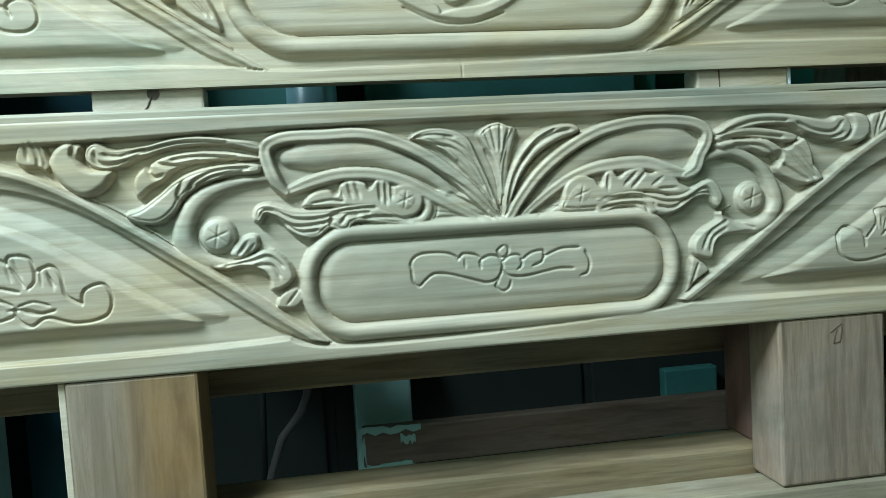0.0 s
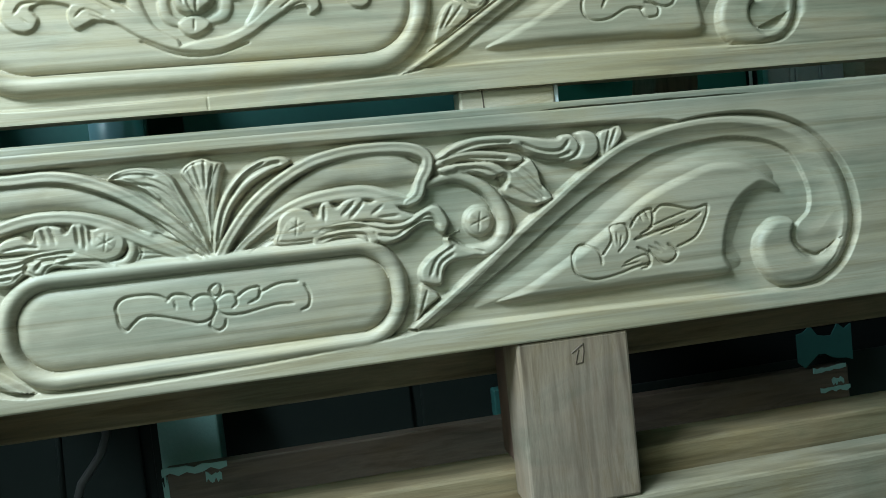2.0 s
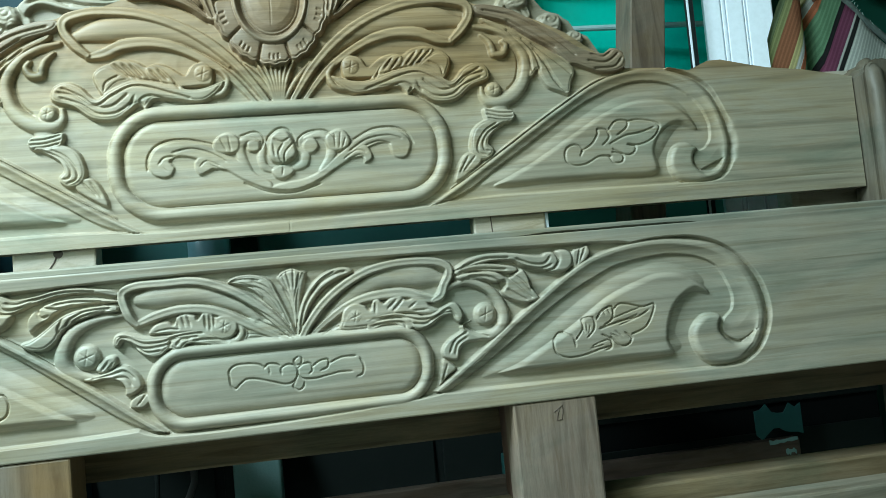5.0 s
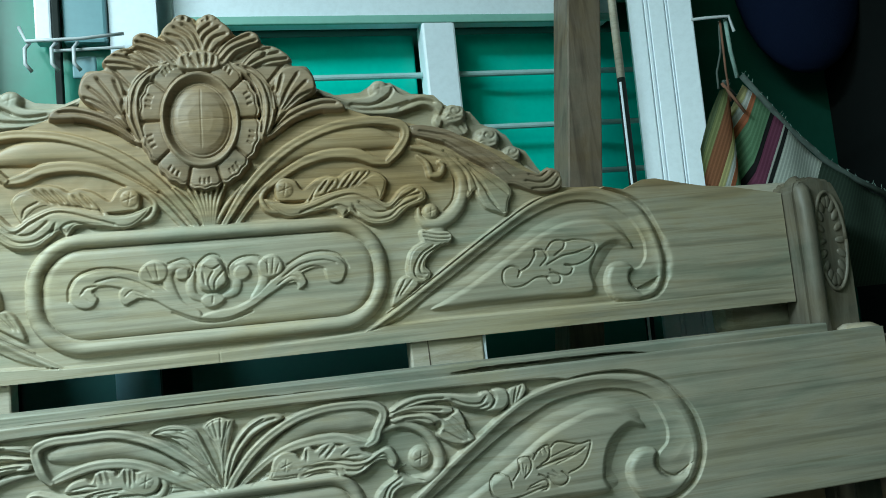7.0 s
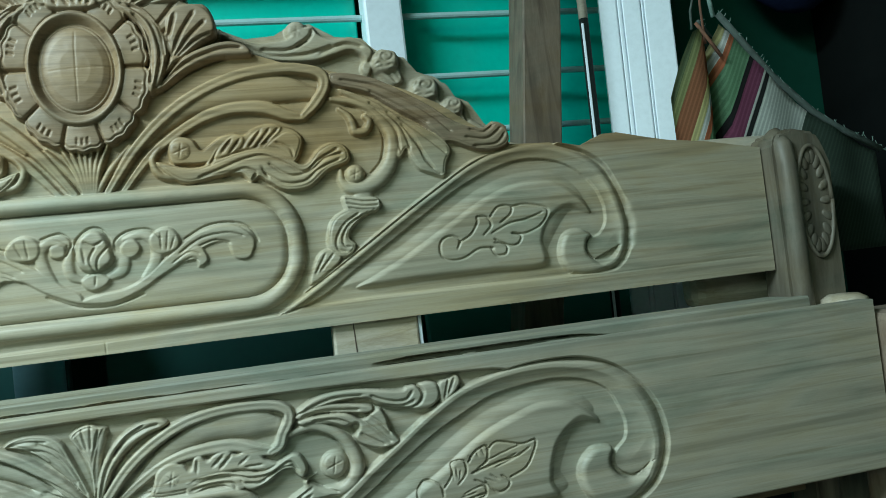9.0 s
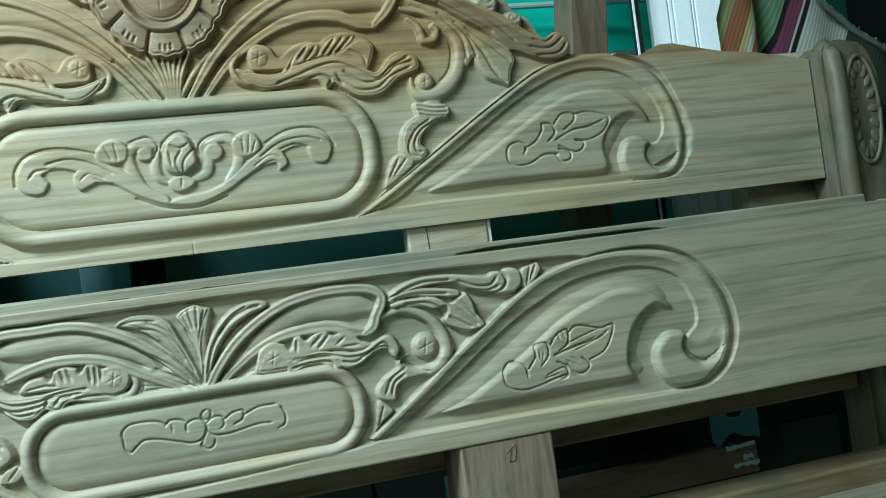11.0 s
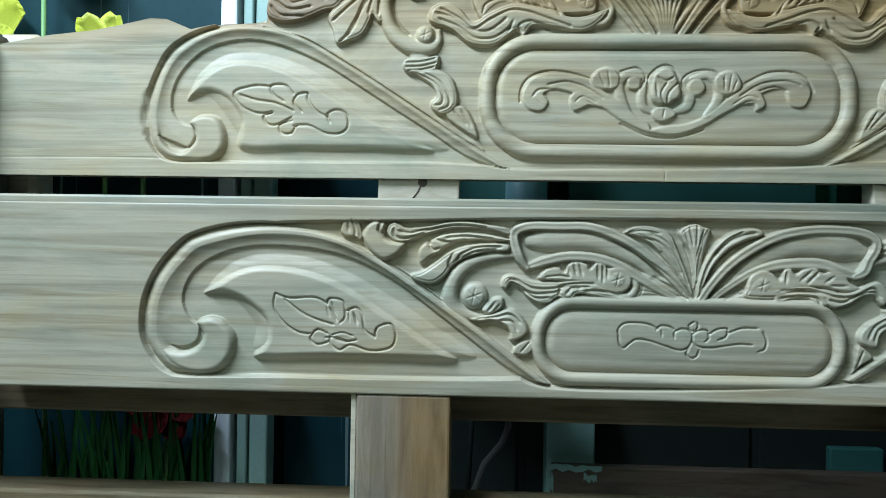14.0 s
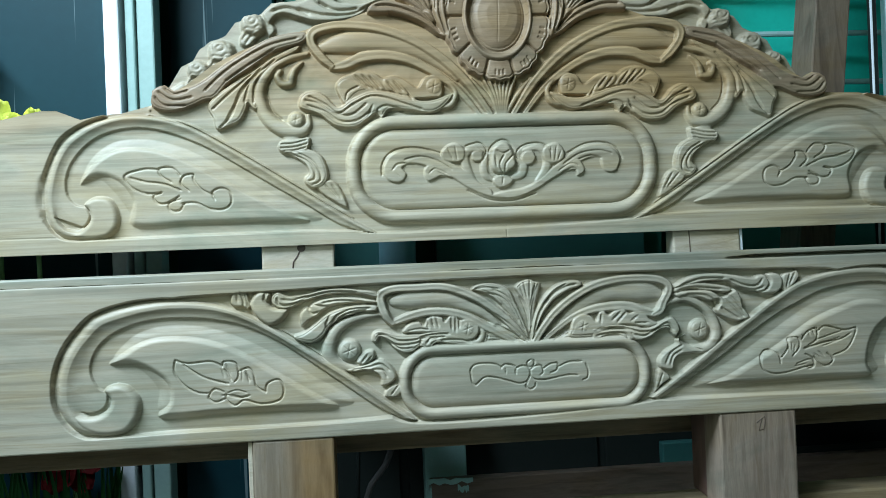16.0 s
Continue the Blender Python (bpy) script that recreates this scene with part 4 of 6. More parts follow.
    B.blob('leaf_spray', [(95, 225), (93, 246), (105, 258), (122, 254), (132, 240), (142, 245), (155, 254), (172, 259), (186, 256), (198, 263), (219, 268), (236, 263), (250, 257), (259, 245), (253, 226), (240, 218), (205, 232), (170, 232), (140, 222), (112, 222)], 5, 7.5)
    B.blob('leaf', [(131, 214), (142, 230), (151, 242), (162, 237), (153, 222)], 4, 8)
    B.groove([(141, 220), (151, 236)], 1.7, 3)
    B.blob('leaf', [(146, 227), (155, 243), (171, 255), (186, 253), (182, 238), (161, 228)], 5, 9)
    B.groove([(156, 234), (169, 250)], 1.9, 3.4)
    B.groove([(165, 232), (179, 249)], 1.9, 3.4)
    B.blob('leaf', [(182, 236), (196, 256), (219, 266), (235, 262), (226, 249), (201, 238)], 5, 9)
    B.groove([(190, 239), (206, 259)], 1.9, 3.4)
    B.groove([(198, 238), (217, 260)], 1.9, 3.4)
    B.groove([(208, 241), (228, 260)], 1.9, 3.4)
    B.blob('leaf', [(231, 256), (247, 257), (259, 245), (253, 225), (244, 215), (226, 230), (207, 237)], 6, 9)
    B.groove([(224, 243), (241, 234), (245, 221)], 1.7, 2.6)
    B.dome('rosette', (107, 240), 16, 9.36, star=True)
    B.bead('tendril', [(107, 206), (82, 211), (73, 229), (82, 244), (93, 252)], [3, 5, 5, 4, 2], 8)

def carve_headboard_field(B):
    B.cut([(222, 30), (287, 76), (338, 109), (389, 142), (441, 174), (494, 203), (540, 216), (580, 219), (620, 211), (650, 199), (674, 181), (690, 152), (701, 122), (706, 89), (700, 58), (685, 36), (662, 27), (608, 27), (488, 28), (327, 29)], 8)

def carve_headboard_garland(B):
    """The low garland with its flower on the long cartouche; it lies on the cushion."""
    B.on_blob('garland', [(-29, 65), (12, 61), (46, 72), (73, 88), (93, 99), (112, 111), (136, 121), (152, 119), (157, 104), (168, 97), (181, 104), (186, 119), (178, 132), (160, 142), (134, 141), (111, 133), (91, 119), (71, 104), (51, 88), (28, 77), (-2, 73)], 5, 3.4)
    B.groove([(94, 113), (121, 129), (152, 133), (173, 127)], 1.7, 2.6)
    B.groove([(117, 119), (138, 125), (156, 120)], 1.7, 2.6)
    B.on_blob('garland', [(-24, 64), (-57, 78), (-81, 94), (-102, 106), (-130, 117), (-149, 120), (-161, 114), (-155, 103), (-164, 92), (-178, 92), (-189, 102), (-190, 117), (-179, 134), (-160, 142), (-135, 142), (-107, 134), (-83, 119), (-58, 103), (-41, 87), (-23, 75)], 5, 3.4)
    B.groove([(-157, 127), (-132, 131), (-107, 124), (-83, 109)], 1.7, 2.6)
    B.groove([(-177, 111), (-169, 120), (-154, 121)], 1.7, 2.6)
    B.on_blob('leaf', [(80, 98), (98, 112), (117, 120), (125, 111), (127, 100), (116, 93), (112, 102), (97, 101)], 4, 4)
    B.groove([(85, 101), (105, 113), (118, 109)], 1.5, 2.2)
    B.groove([(93, 100), (108, 106), (116, 101)], 1.5, 2.2)
    B.on_blob('leaf', [(-84, 97), (-105, 112), (-121, 117), (-128, 106), (-122, 92), (-111, 95), (-101, 99)], 4, 4)
    B.groove([(-93, 103), (-110, 111), (-120, 104)], 1.5, 2.2)
    B.groove([(-91, 98), (-105, 105)], 1.5, 2.2)
    B.on_bead('garland', [(-49, 88), (-60, 109), (-63, 128), (-52, 140), (-36, 135)], [4, 7, 7, 6, 3], 3.4)
    B.on_bead('garland', [(51, 87), (66, 106), (67, 127), (54, 140), (32, 136)], [4, 7, 7, 6, 3], 3.4)
    B.on_blob('bud', [(-34, 128), (-36, 122), (-41, 120), (-47, 120), (-52, 123), (-53, 129), (-51, 135), (-45, 137), (-40, 137), (-35, 134)], 5, 4)
    B.on_blob('bud', [(50, 123), (47, 117), (41, 113), (34, 113), (28, 118), (26, 125), (29, 131), (35, 135), (43, 135), (48, 130)], 5, 4)
    B.on_blob('bud', [(183, 109), (180, 101), (173, 97), (164, 98), (158, 103), (156, 111), (159, 119), (166, 123), (175, 122), (182, 117)], 5, 3.4)
    B.groove([(165, 112), (173, 107)], 1.3, 1.5)
    B.on_blob('bud', [(-157, 102), (-159, 95), (-166, 91), (-173, 91), (-179, 96), (-181, 104), (-178, 111), (-171, 114), (-164, 114), (-158, 109)], 5, 3.4)
    B.groove([(-171, 105), (-165, 100)], 1.3, 1.5)
    B.on_bead('petal', [(-25, 132), (-33, 116), (-31, 99), (-21, 92)], [3, 6, 6, 4], 3.4)
    B.on_bead('petal', [(17, 122), (29, 114), (26, 99), (11, 92)], [3, 7, 7, 4], 3.4)
    B.on_blob('petal', [(-20, 93), (-4, 99), (12, 91), (7, 82), (-8, 77), (-18, 83)], 6, 5)
    B.groove([(-4, 94), (-5, 84)], 1.4, 3.2)
    B.on_blob('flower', [(-24, 119), (-20, 139), (-7, 150), (6, 147), (14, 133), (18, 114), (8, 103), (-8, 99), (-20, 105)], 9, 8)
    B.groove([(-14, 138), (-3, 132), (8, 137)], 1.6, 2.8)
    B.groove([(-1, 130), (-9, 115), (-4, 100)], 1.6, 2.8)
    B.groove([(13, 129), (1, 116), (-1, 102)], 1.6, 2.8)
    B.groove([(-16, 128), (-14, 111)], 1.6, 2.8)
    B.on_blob('shell', [(64, 117), (60, 134), (70, 144), (85, 146), (95, 135), (95, 121), (79, 113)], 6, 5)
    B.groove([(74, 140), (74, 120)], 1.4, 2.2)
    B.groove([(83, 141), (80, 119)], 1.4, 2.2)
    B.groove([(90, 133), (85, 119)], 1.4, 2.2)
    B.on_blob('shell', [(-97, 124), (-100, 137), (-87, 149), (-72, 149), (-62, 138), (-65, 123), (-79, 119)], 6, 5)
    B.groove([(-90, 143), (-82, 125)], 1.4, 2.2)
    B.groove([(-78, 145), (-75, 124)], 1.4, 2.2)
    B.groove([(-62, 145), (-40, 150), (-28, 138), (-35, 122)], 1.5, 3.8)
    B.groove([(-26, 121), (-23, 140), (-7, 153), (8, 150), (17, 133)], 1.5, 3.8)
    B.groove([(21, 123), (21, 136), (37, 146), (61, 146), (75, 133)], 1.5, 3.8)
    B.groove([(-193, 103), (-192, 121), (-181, 137), (-159, 145), (-131, 144), (-99, 135)], 1.5, 3.8)
    B.groove([(101, 130), (130, 144), (161, 145), (181, 136), (190, 118)], 1.5, 3.8)
    B.groove([(-61, 76), (-25, 60), (13, 58), (49, 68)], 1.5, 3.8)

def carve_crown(leaf):
    """Curling leaves over the medallion: outline, height and veins of each, the hindmost first."""
    leaf([(-40, 435), (-31, 477), (-36, 496), (-22, 507), (-2, 502), (4, 495), (31, 498), (48, 485), (56, 476), (82, 477), (89, 465), (104, 456), (124, 447), (131, 429), (156, 424), (163, 395), (130, 362), (98, 368), (69, 415), (22, 434)], 10, [[(92, 398), (110, 419), (123, 436)], [(54, 437), (84, 454), (100, 454)], [(35, 446), (56, 465), (73, 474)], [(-1, 447), (21, 476), (36, 492)], [(11, 442), (33, 468), (45, 479)], [(99, 389), (125, 410), (151, 418)], [(107, 378), (137, 396), (159, 399)], [(69, 424), (95, 441), (120, 443)]])
    leaf([(81, 315), (98, 333), (121, 358), (151, 372), (180, 377), (202, 369), (205, 356), (178, 354), (156, 352), (126, 339), (100, 321)], 12, [[(92, 323), (124, 350), (165, 366), (193, 367)], [(93, 318), (127, 341), (174, 356)]])
    leaf([(99, 341), (107, 366), (103, 395), (110, 416), (125, 425), (146, 425), (162, 411), (165, 389), (146, 374), (121, 356), (106, 342)], 13, [[(108, 358), (121, 387), (139, 414)], [(112, 358), (131, 383), (151, 402)], [(107, 384), (116, 411)], [(116, 358), (137, 377), (158, 387)]])
    leaf([(-21, 452), (-32, 467), (-38, 484), (-35, 498), (-22, 507), (-9, 504), (-3, 492), (-5, 475), (-13, 455)], 15, [[(-20, 457), (-27, 481), (-28, 496)], [(-18, 458), (-18, 486), (-17, 501)], [(-16, 458), (-11, 481), (-9, 497)]])
    leaf([(-14, 447), (-6, 475), (2, 492), (19, 499), (36, 496), (49, 483), (50, 471), (41, 452), (27, 440), (7, 443)], 15, [[(-5, 453), (3, 477), (20, 491)], [(1, 449), (11, 472), (32, 487)], [(9, 447), (21, 468), (41, 476)], [(17, 444), (30, 459), (46, 466)]])
    leaf([(54, 423), (72, 446), (90, 457), (107, 457), (124, 447), (133, 434), (116, 426), (87, 424), (69, 422)], 15, [[(62, 429), (82, 448), (105, 453)], [(69, 428), (92, 440), (115, 446)], [(78, 425), (101, 433), (127, 436)], [(86, 455), (97, 447), (91, 440)]])
    leaf([(17, 432), (34, 458), (54, 473), (75, 480), (89, 472), (88, 458), (72, 452), (55, 444), (36, 424)], 17, [[(24, 437), (44, 459), (76, 473)], [(31, 433), (50, 452), (84, 465)], [(24, 445), (38, 464), (59, 476)]])
    leaf([(43, 433), (70, 428), (90, 412), (102, 388), (105, 359), (97, 333), (81, 311), (74, 328), (81, 353), (79, 378), (72, 400), (53, 418)], 16, [[(63, 424), (85, 404), (94, 377), (94, 352), (85, 320)], [(68, 413), (82, 389), (85, 360), (80, 325)], [(54, 428), (79, 417), (97, 392), (101, 359)]])
    leaf([(-27, 420), (-31, 437), (-23, 447), (-4, 451), (12, 447), (19, 435), (13, 419)], 19, [[(-18, 426), (-22, 441)], [(-11, 428), (-12, 445)], [(-3, 428), (0, 444)], [(3, 426), (11, 440)]])

def carve_second(B):
    """One half of the garland and roses on the second headboard."""
    B.blob('garland', [(167, 416), (184, 403), (214, 393), (238, 394), (254, 396), (273, 408), (292, 414), (302, 401), (322, 394), (343, 397), (360, 390), (375, 375), (365, 359), (355, 370), (340, 375), (315, 368), (290, 362), (250, 363), (220, 371), (198, 388), (169, 402)], 6, 12)
    B.groove([(177, 403), (206, 386), (235, 374), (279, 374), (317, 384)], 2.6, 6)
    B.groove([(221, 383), (256, 381), (285, 394)], 2.6, 6)
    B.groove([(299, 374), (333, 386), (359, 381)], 2.6, 6)
    B.groove([(269, 386), (287, 398), (291, 407)], 2.6, 6)
    B.blob('leaf', [(355, 349), (360, 361), (377, 370), (371, 352), (365, 340)], 5, 8)
    B.blob('petal', [(374, 354), (383, 338), (399, 324), (413, 330), (409, 348), (397, 361)], 6, 9)
    B.groove([(380, 347), (393, 342), (404, 328)], 2, 3)
    B.groove([(392, 353), (402, 344), (409, 335)], 2, 3)
    B.blob('rose', [(369, 357), (374, 371), (390, 379), (406, 373), (410, 359), (404, 345), (388, 340), (373, 346)], 14, 17)
    B.groove([(372, 352), (381, 356), (389, 351), (398, 353), (407, 350)], 1.7, 2.6)
    B.groove([(372, 348), (383, 350), (391, 346), (402, 346)], 1.7, 2.6)
    B.groove([(387, 373), (398, 372), (401, 365), (394, 358), (386, 360), (384, 367), (391, 369), (395, 365)], 1.7, 2.6)
    B.groove([(372, 361), (378, 365), (381, 373)], 1.7, 2.6)
    B.blob('petal', [(425, 311), (435, 294), (452, 279), (466, 285), (462, 304), (449, 318)], 6, 9)
    B.groove([(431, 303), (445, 298), (457, 283)], 2, 3)
    B.groove([(444, 309), (454, 300), (462, 290)], 2, 3)
    B.blob('rose', [(420, 313), (425, 329), (442, 336), (459, 330), (463, 315), (457, 300), (440, 296), (424, 302)], 14, 17)
    B.groove([(423, 309), (432, 312), (441, 307), (451, 309), (460, 306)], 1.7, 2.6)
    B.groove([(423, 304), (434, 307), (443, 301), (454, 302)], 1.7, 2.6)
    B.groove([(439, 330), (451, 329), (453, 321), (447, 315), (438, 317), (436, 323), (443, 326), (448, 322)], 1.7, 2.6)
    B.groove([(423, 318), (429, 322), (432, 331)], 1.7, 2.6)
    B.blob('petal', [(466, 283), (473, 270), (487, 257), (500, 262), (496, 277), (486, 289)], 6, 9)
    B.groove([(471, 277), (482, 273), (492, 261)], 2, 3)
    B.groove([(481, 282), (489, 274), (496, 266)], 2, 3)
    B.blob('rose', [(461, 286), (465, 298), (480, 304), (494, 299), (497, 287), (492, 275), (477, 271), (465, 276)], 14, 17)
    B.groove([(463, 282), (471, 285), (479, 280), (487, 282), (494, 279)], 1.7, 2.6)
    B.groove([(464, 278), (473, 280), (480, 276), (490, 276)], 1.7, 2.6)
    B.groove([(477, 299), (487, 299), (489, 292), (483, 287), (476, 288), (475, 294), (481, 296), (484, 292)], 1.7, 2.6)
    B.groove([(463, 289), (469, 292), (471, 300)], 1.7, 2.6)

HEAD_RIM = [(202, 22), (244, 48), (282, 72), (330, 104), (379, 136), (429, 167), (481, 197), (540, 213)]


# ---- the room ----
def setting(name, bm, mat):
    return tagged(part(name, bm, mat), kind="structure")


setting("floor", box(-2.2, 2.6, -2.6, 1.5, -0.1, 0, 0), CEMENT)
setting("ceiling", box(-2.2, 2.6, -2.6, 1.5, 2.8, 2.9, 0), PLASTER)
setting("wall_north", box(-2.2, 2.6, 1.34, 1.5, 0, 2.8, 0), WALL)
setting("wall_south", box(-2.2, 2.6, -2.75, -2.6, 0, 2.8, 0), PLASTER)
setting("wall_west", box(-2.35, -2.2, -2.6, 1.5, 0, 2.8, 0), PLASTER)
setting("wall_east", box(2.6, 2.75, -2.6, 1.5, 0, 2.8, 0), WALL)

CX, FOOT_Y, FOOT_Z, HEAD_Y, HEAD_Z = 0.161, 0.684, 0.584, 0.832, 0.847


def steps(*runs):
    """Grid lines: runs of (from, to, spacing), end to end."""
    return np.unique(np.concatenate([np.linspace(a, b, max(2, int(round((b - a) / s)) + 1)) for a, b, s in runs]))


BROWN = {"fan_leaf", "crown_leaf", "crown_scroll", "medallion_frame", "medallion", "scallop", "crest_leaf"}


# ---- footboards ----
foot = thing("footboard", (0, 0, 0))
B = Relief(steps((-955, -650, 15), (-650, 650, 0.85), (650, 955, 15)), steps((0, 217, 0.85)))
carve_footboard(B)
B.h *= 1.05
B.smooth()
B.chisel(0.35, 15, 3)
B.h -= 0.7 * (1 - np.clip((217 - B.V) / 1.7, 0, 1)) ** 1.6 + 1.2 * (1 - np.clip(B.V / 2, 0, 1)) ** 2
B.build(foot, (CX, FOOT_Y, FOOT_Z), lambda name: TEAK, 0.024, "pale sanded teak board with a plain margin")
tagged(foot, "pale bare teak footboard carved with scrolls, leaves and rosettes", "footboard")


def stile(name, x0, x1, y0, y1, z0, z1, mat, parent, label=""):
    return part(name, box(x0, x1, y0, y1, z0, z1, 0.003), mat, parent, label)


stile("stile", -0.222, -0.113, 0.686, 0.742, 0.4185, 0.5835, LEG_TAN, foot, "upright half grey sapwood, half tan heartwood")
stile("stile", 0.428, 0.541, 0.686, 0.742, 0.4185, 0.5835, LEG_PINK, foot, "pinkish rough-sawn timber upright")
part("planed_edge", box(-0.2285, -0.2225, 0.690, 0.742, 0.4185, 0.5830, 0.001), TEAK_PALE, foot, "pale planed edge")
stile("backing_block", 0.434, 0.540, 0.7425, 0.806, 0.4445, 0.582, DARK_PINK, foot, "dark pinkish block behind the upright")
part("bottom_rail", box(-0.80, 1.12, 0.686, 0.7345, 0.30, 0.418, 0.004), RAIL, foot, "pale streaky lower rail")
part("back_rail", box(-0.80, 1.12, 0.7425, 0.80, 0.30, 0.444, 0.004), BEAM, foot, "brown streaked rail behind the uprights")
part("post", box(1.121, 1.21, 0.66, 0.75, 0.0, 0.785, 0.012), LEG_PINK, foot, "pinkish square end post")
part("post", box(-0.90, -0.80, 0.66, 0.75, 0.0, 0.785, 0.012), LEG_PINK, foot, "pinkish square end post")

spare = thing("footboard", (0, 0, 0))
B = Relief(steps((-890, -760, 20), (-760, 620, 2.0), (620, 890, 15)), steps((120, 190, 10), (190, 217, 0.75)))
# a ragged gap where the second board's edge was hacked back
ragged = 202.3 + 0.5 * np.sin(B.U / 61 + 1) + 0.4 * np.sin(B.U / 17) + 0.3 * np.sin(B.U / 7.3)
wide = 2.4 * np.clip((400 - B.U) / 160, 0.0, 1) * np.clip((B.U + 900) / 300, 0.2, 1) * (0.75 + 0.35 * np.sin(B.U / 90 + 2))
B.h -= 9 * np.clip(1 - np.abs(B.V - ragged) / np.maximum(wide, 0.01), 0, 1) ** 0.5 * (wide > 0.1)
# its own carving shows past the gap: a sunk ground, the back of a scroll and leaf tips
crown = np.interp(B.U, [300, 340, 420, 520, 560, 600], [207.5, 210.0, 210.0, 210.0, 208.0, 203.5]) + 0.35 * np.sin(B.U / 14)
sunk = 10 * np.clip((crown - B.V) / 1.1, 0, 1) * np.clip((B.U - 300) / 40, 0, 1) * np.clip((602 - B.U) / 12, 0, 1)
scroll = np.interp(B.U, [440, 470, 520, 560, 600], [198.0, 202.5, 206.0, 206.4, 204.0])
sunk *= 1 - 0.85 * np.clip(1 - ((B.V - scroll + 5) / 5.5) ** 2, 0, 1) ** 0.5 * (B.U > 440)
for at, r in ((338, 11), (374, 10), (396, 8), (421, 12)):
    sunk *= 1 - 0.8 * np.clip(1 - ((B.U - at) / (1.5 * r)) ** 2 - ((B.V - 196) / r) ** 2, 0, 1) ** 0.5
B.h -= sunk
B.h -= 2.5 * (1 - np.clip((217 - B.V) / 3.0, 0, 1)) ** 1.6
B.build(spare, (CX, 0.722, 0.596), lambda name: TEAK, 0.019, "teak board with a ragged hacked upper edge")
tagged(spare, "second teak footboard with a ragged edge stacked behind the first", "footboard")

third = thing("footboard", (0, 0, 0))
tagged(third, "plain backed teak footboard at the back of the stack", "footboard")
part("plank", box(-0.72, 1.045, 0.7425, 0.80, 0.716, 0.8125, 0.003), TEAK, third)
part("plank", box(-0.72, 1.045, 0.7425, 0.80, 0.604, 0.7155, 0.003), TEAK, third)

mark = [(0.4820, 0.5680), (0.4880, 0.5720), (0.4940, 0.5760), (0.4940, 0.5680), (0.4920, 0.5580), (0.4850, 0.5570), (0.4870, 0.5650), (0.4890, 0.5710)]
part("pencil_mark", tube([(x, 0.6858, z) for x, z in mark], 0.0006, 6), DARKWOOD, foot, "dark pencilled figure")

# ---- headboard ----
OUT = [(201, 363), (243, 348), (287, 339), (317, 330), (355, 322), (400, 304), (446, 282), (484, 254), (503, 242), (519, 253), (535, 243),
       (540, 219), (599, 217), (642, 208), (676, 222), (699, 223), (744, 213), (781, 206), (839, 200), (928, 184)]
outline = [(-928, 0), (928, 0)] + OUT[::-1] + [(-a, b - (7 if a > 535 else 0)) for a, b in OUT]
head = thing("headboard", (0, 0, 0))
B = Relief(steps((-932, -700, 4), (-700, 700, 1.0), (700, 932, 4)), steps((-3, 516, 1.0)), outline, -8.0)
# the crown of leaves over the medallion
MED = (-3, 348)


def crown_outline(pts, h, veins):
    for B.side in (1, -1):
        B.inside = np.maximum(B.inside, B.depth_in(B.m(pts), everywhere=True, smooth=True))
    B.side = 1


def crown_leaf(pts, h, veins):
    for B.side in (1, -1):
        B.blob("crown_leaf", pts, 9, h)
        for v in veins:
            B.groove(v, 2.6, 5)
    B.side = 1


carve_crown(crown_outline)
B.inside = np.maximum(B.inside, 122 - np.hypot(B.U - MED[0], B.V - MED[1] - 4))
rim = HEAD_RIM + [(620, 240), (620, 560)]
B.cut([(a, b) for a, b in rim] + [(-a, b - 8) for a, b in rim[::-1]], 8)
for B.side, B.lift in ((1, 0.0), (-1, -8.0)):
    carve_headboard_field(B)
B.side, B.lift = 1, 0.0
B.cartouche((0, 112), 237, 74, 11, 11, 8, 0.9)
B.rest = B.h.copy()
carve_headboard_garland(B)
for B.side, B.lift in ((1, 0.0), (-1, -8.0)):
    carve_headboard_scroll(B)
B.lift = 0.0
for B.side in (1, -1):
    carve_headboard_side(B)
B.side = 1
carve_crown(crown_leaf)
# scalloped border and oval medallion
th = np.arctan2((B.V - MED[1]) / 74, (B.U - MED[0]) / 57)
q = np.hypot((B.U - MED[0]) / 57, (B.V - MED[1]) / 74)
span = (q - 1) * np.hypot(57 * np.cos(th), 74 * np.sin(th))
LOBES = 10
turn = th / (2 * math.pi) * LOBES + 0.5
sector = np.round(turn).astype(int) % LOBES
s = 2 * (turn - np.round(turn))
edge = 25 + 4.5 * np.clip(np.cos(0.5 * math.pi * s), 0, 1) ** 0.6 + 1.0 * np.cos(3 * math.pi * s)
near = np.minimum(edge - span, span + 4)
f = np.clip(near / 3.5, 0, 1)
lobe = B.ground + 12.5 * np.sqrt(1 - (1 - f) ** 2) + 2.4 * np.cos(s * 1.4) - 2.6 * np.exp(-((edge - span - 5) / 1.0) ** 2)
lobe -= 5.0 * np.exp(-((1 - np.abs(s)) / 0.07) ** 2)
for tick in (-0.28, 0.0, 0.28):
    lobe -= 2.2 * np.exp(-((s - tick) / 0.06) ** 2) * (np.abs(span - 14 - 2 * np.cos(3 * s)) < 4)
for i in range(LOBES):
    B.raise_to(np.s_[:, :], np.where((span > -3) & (near > 0) & (sector == i), lobe, -99), "scallop")
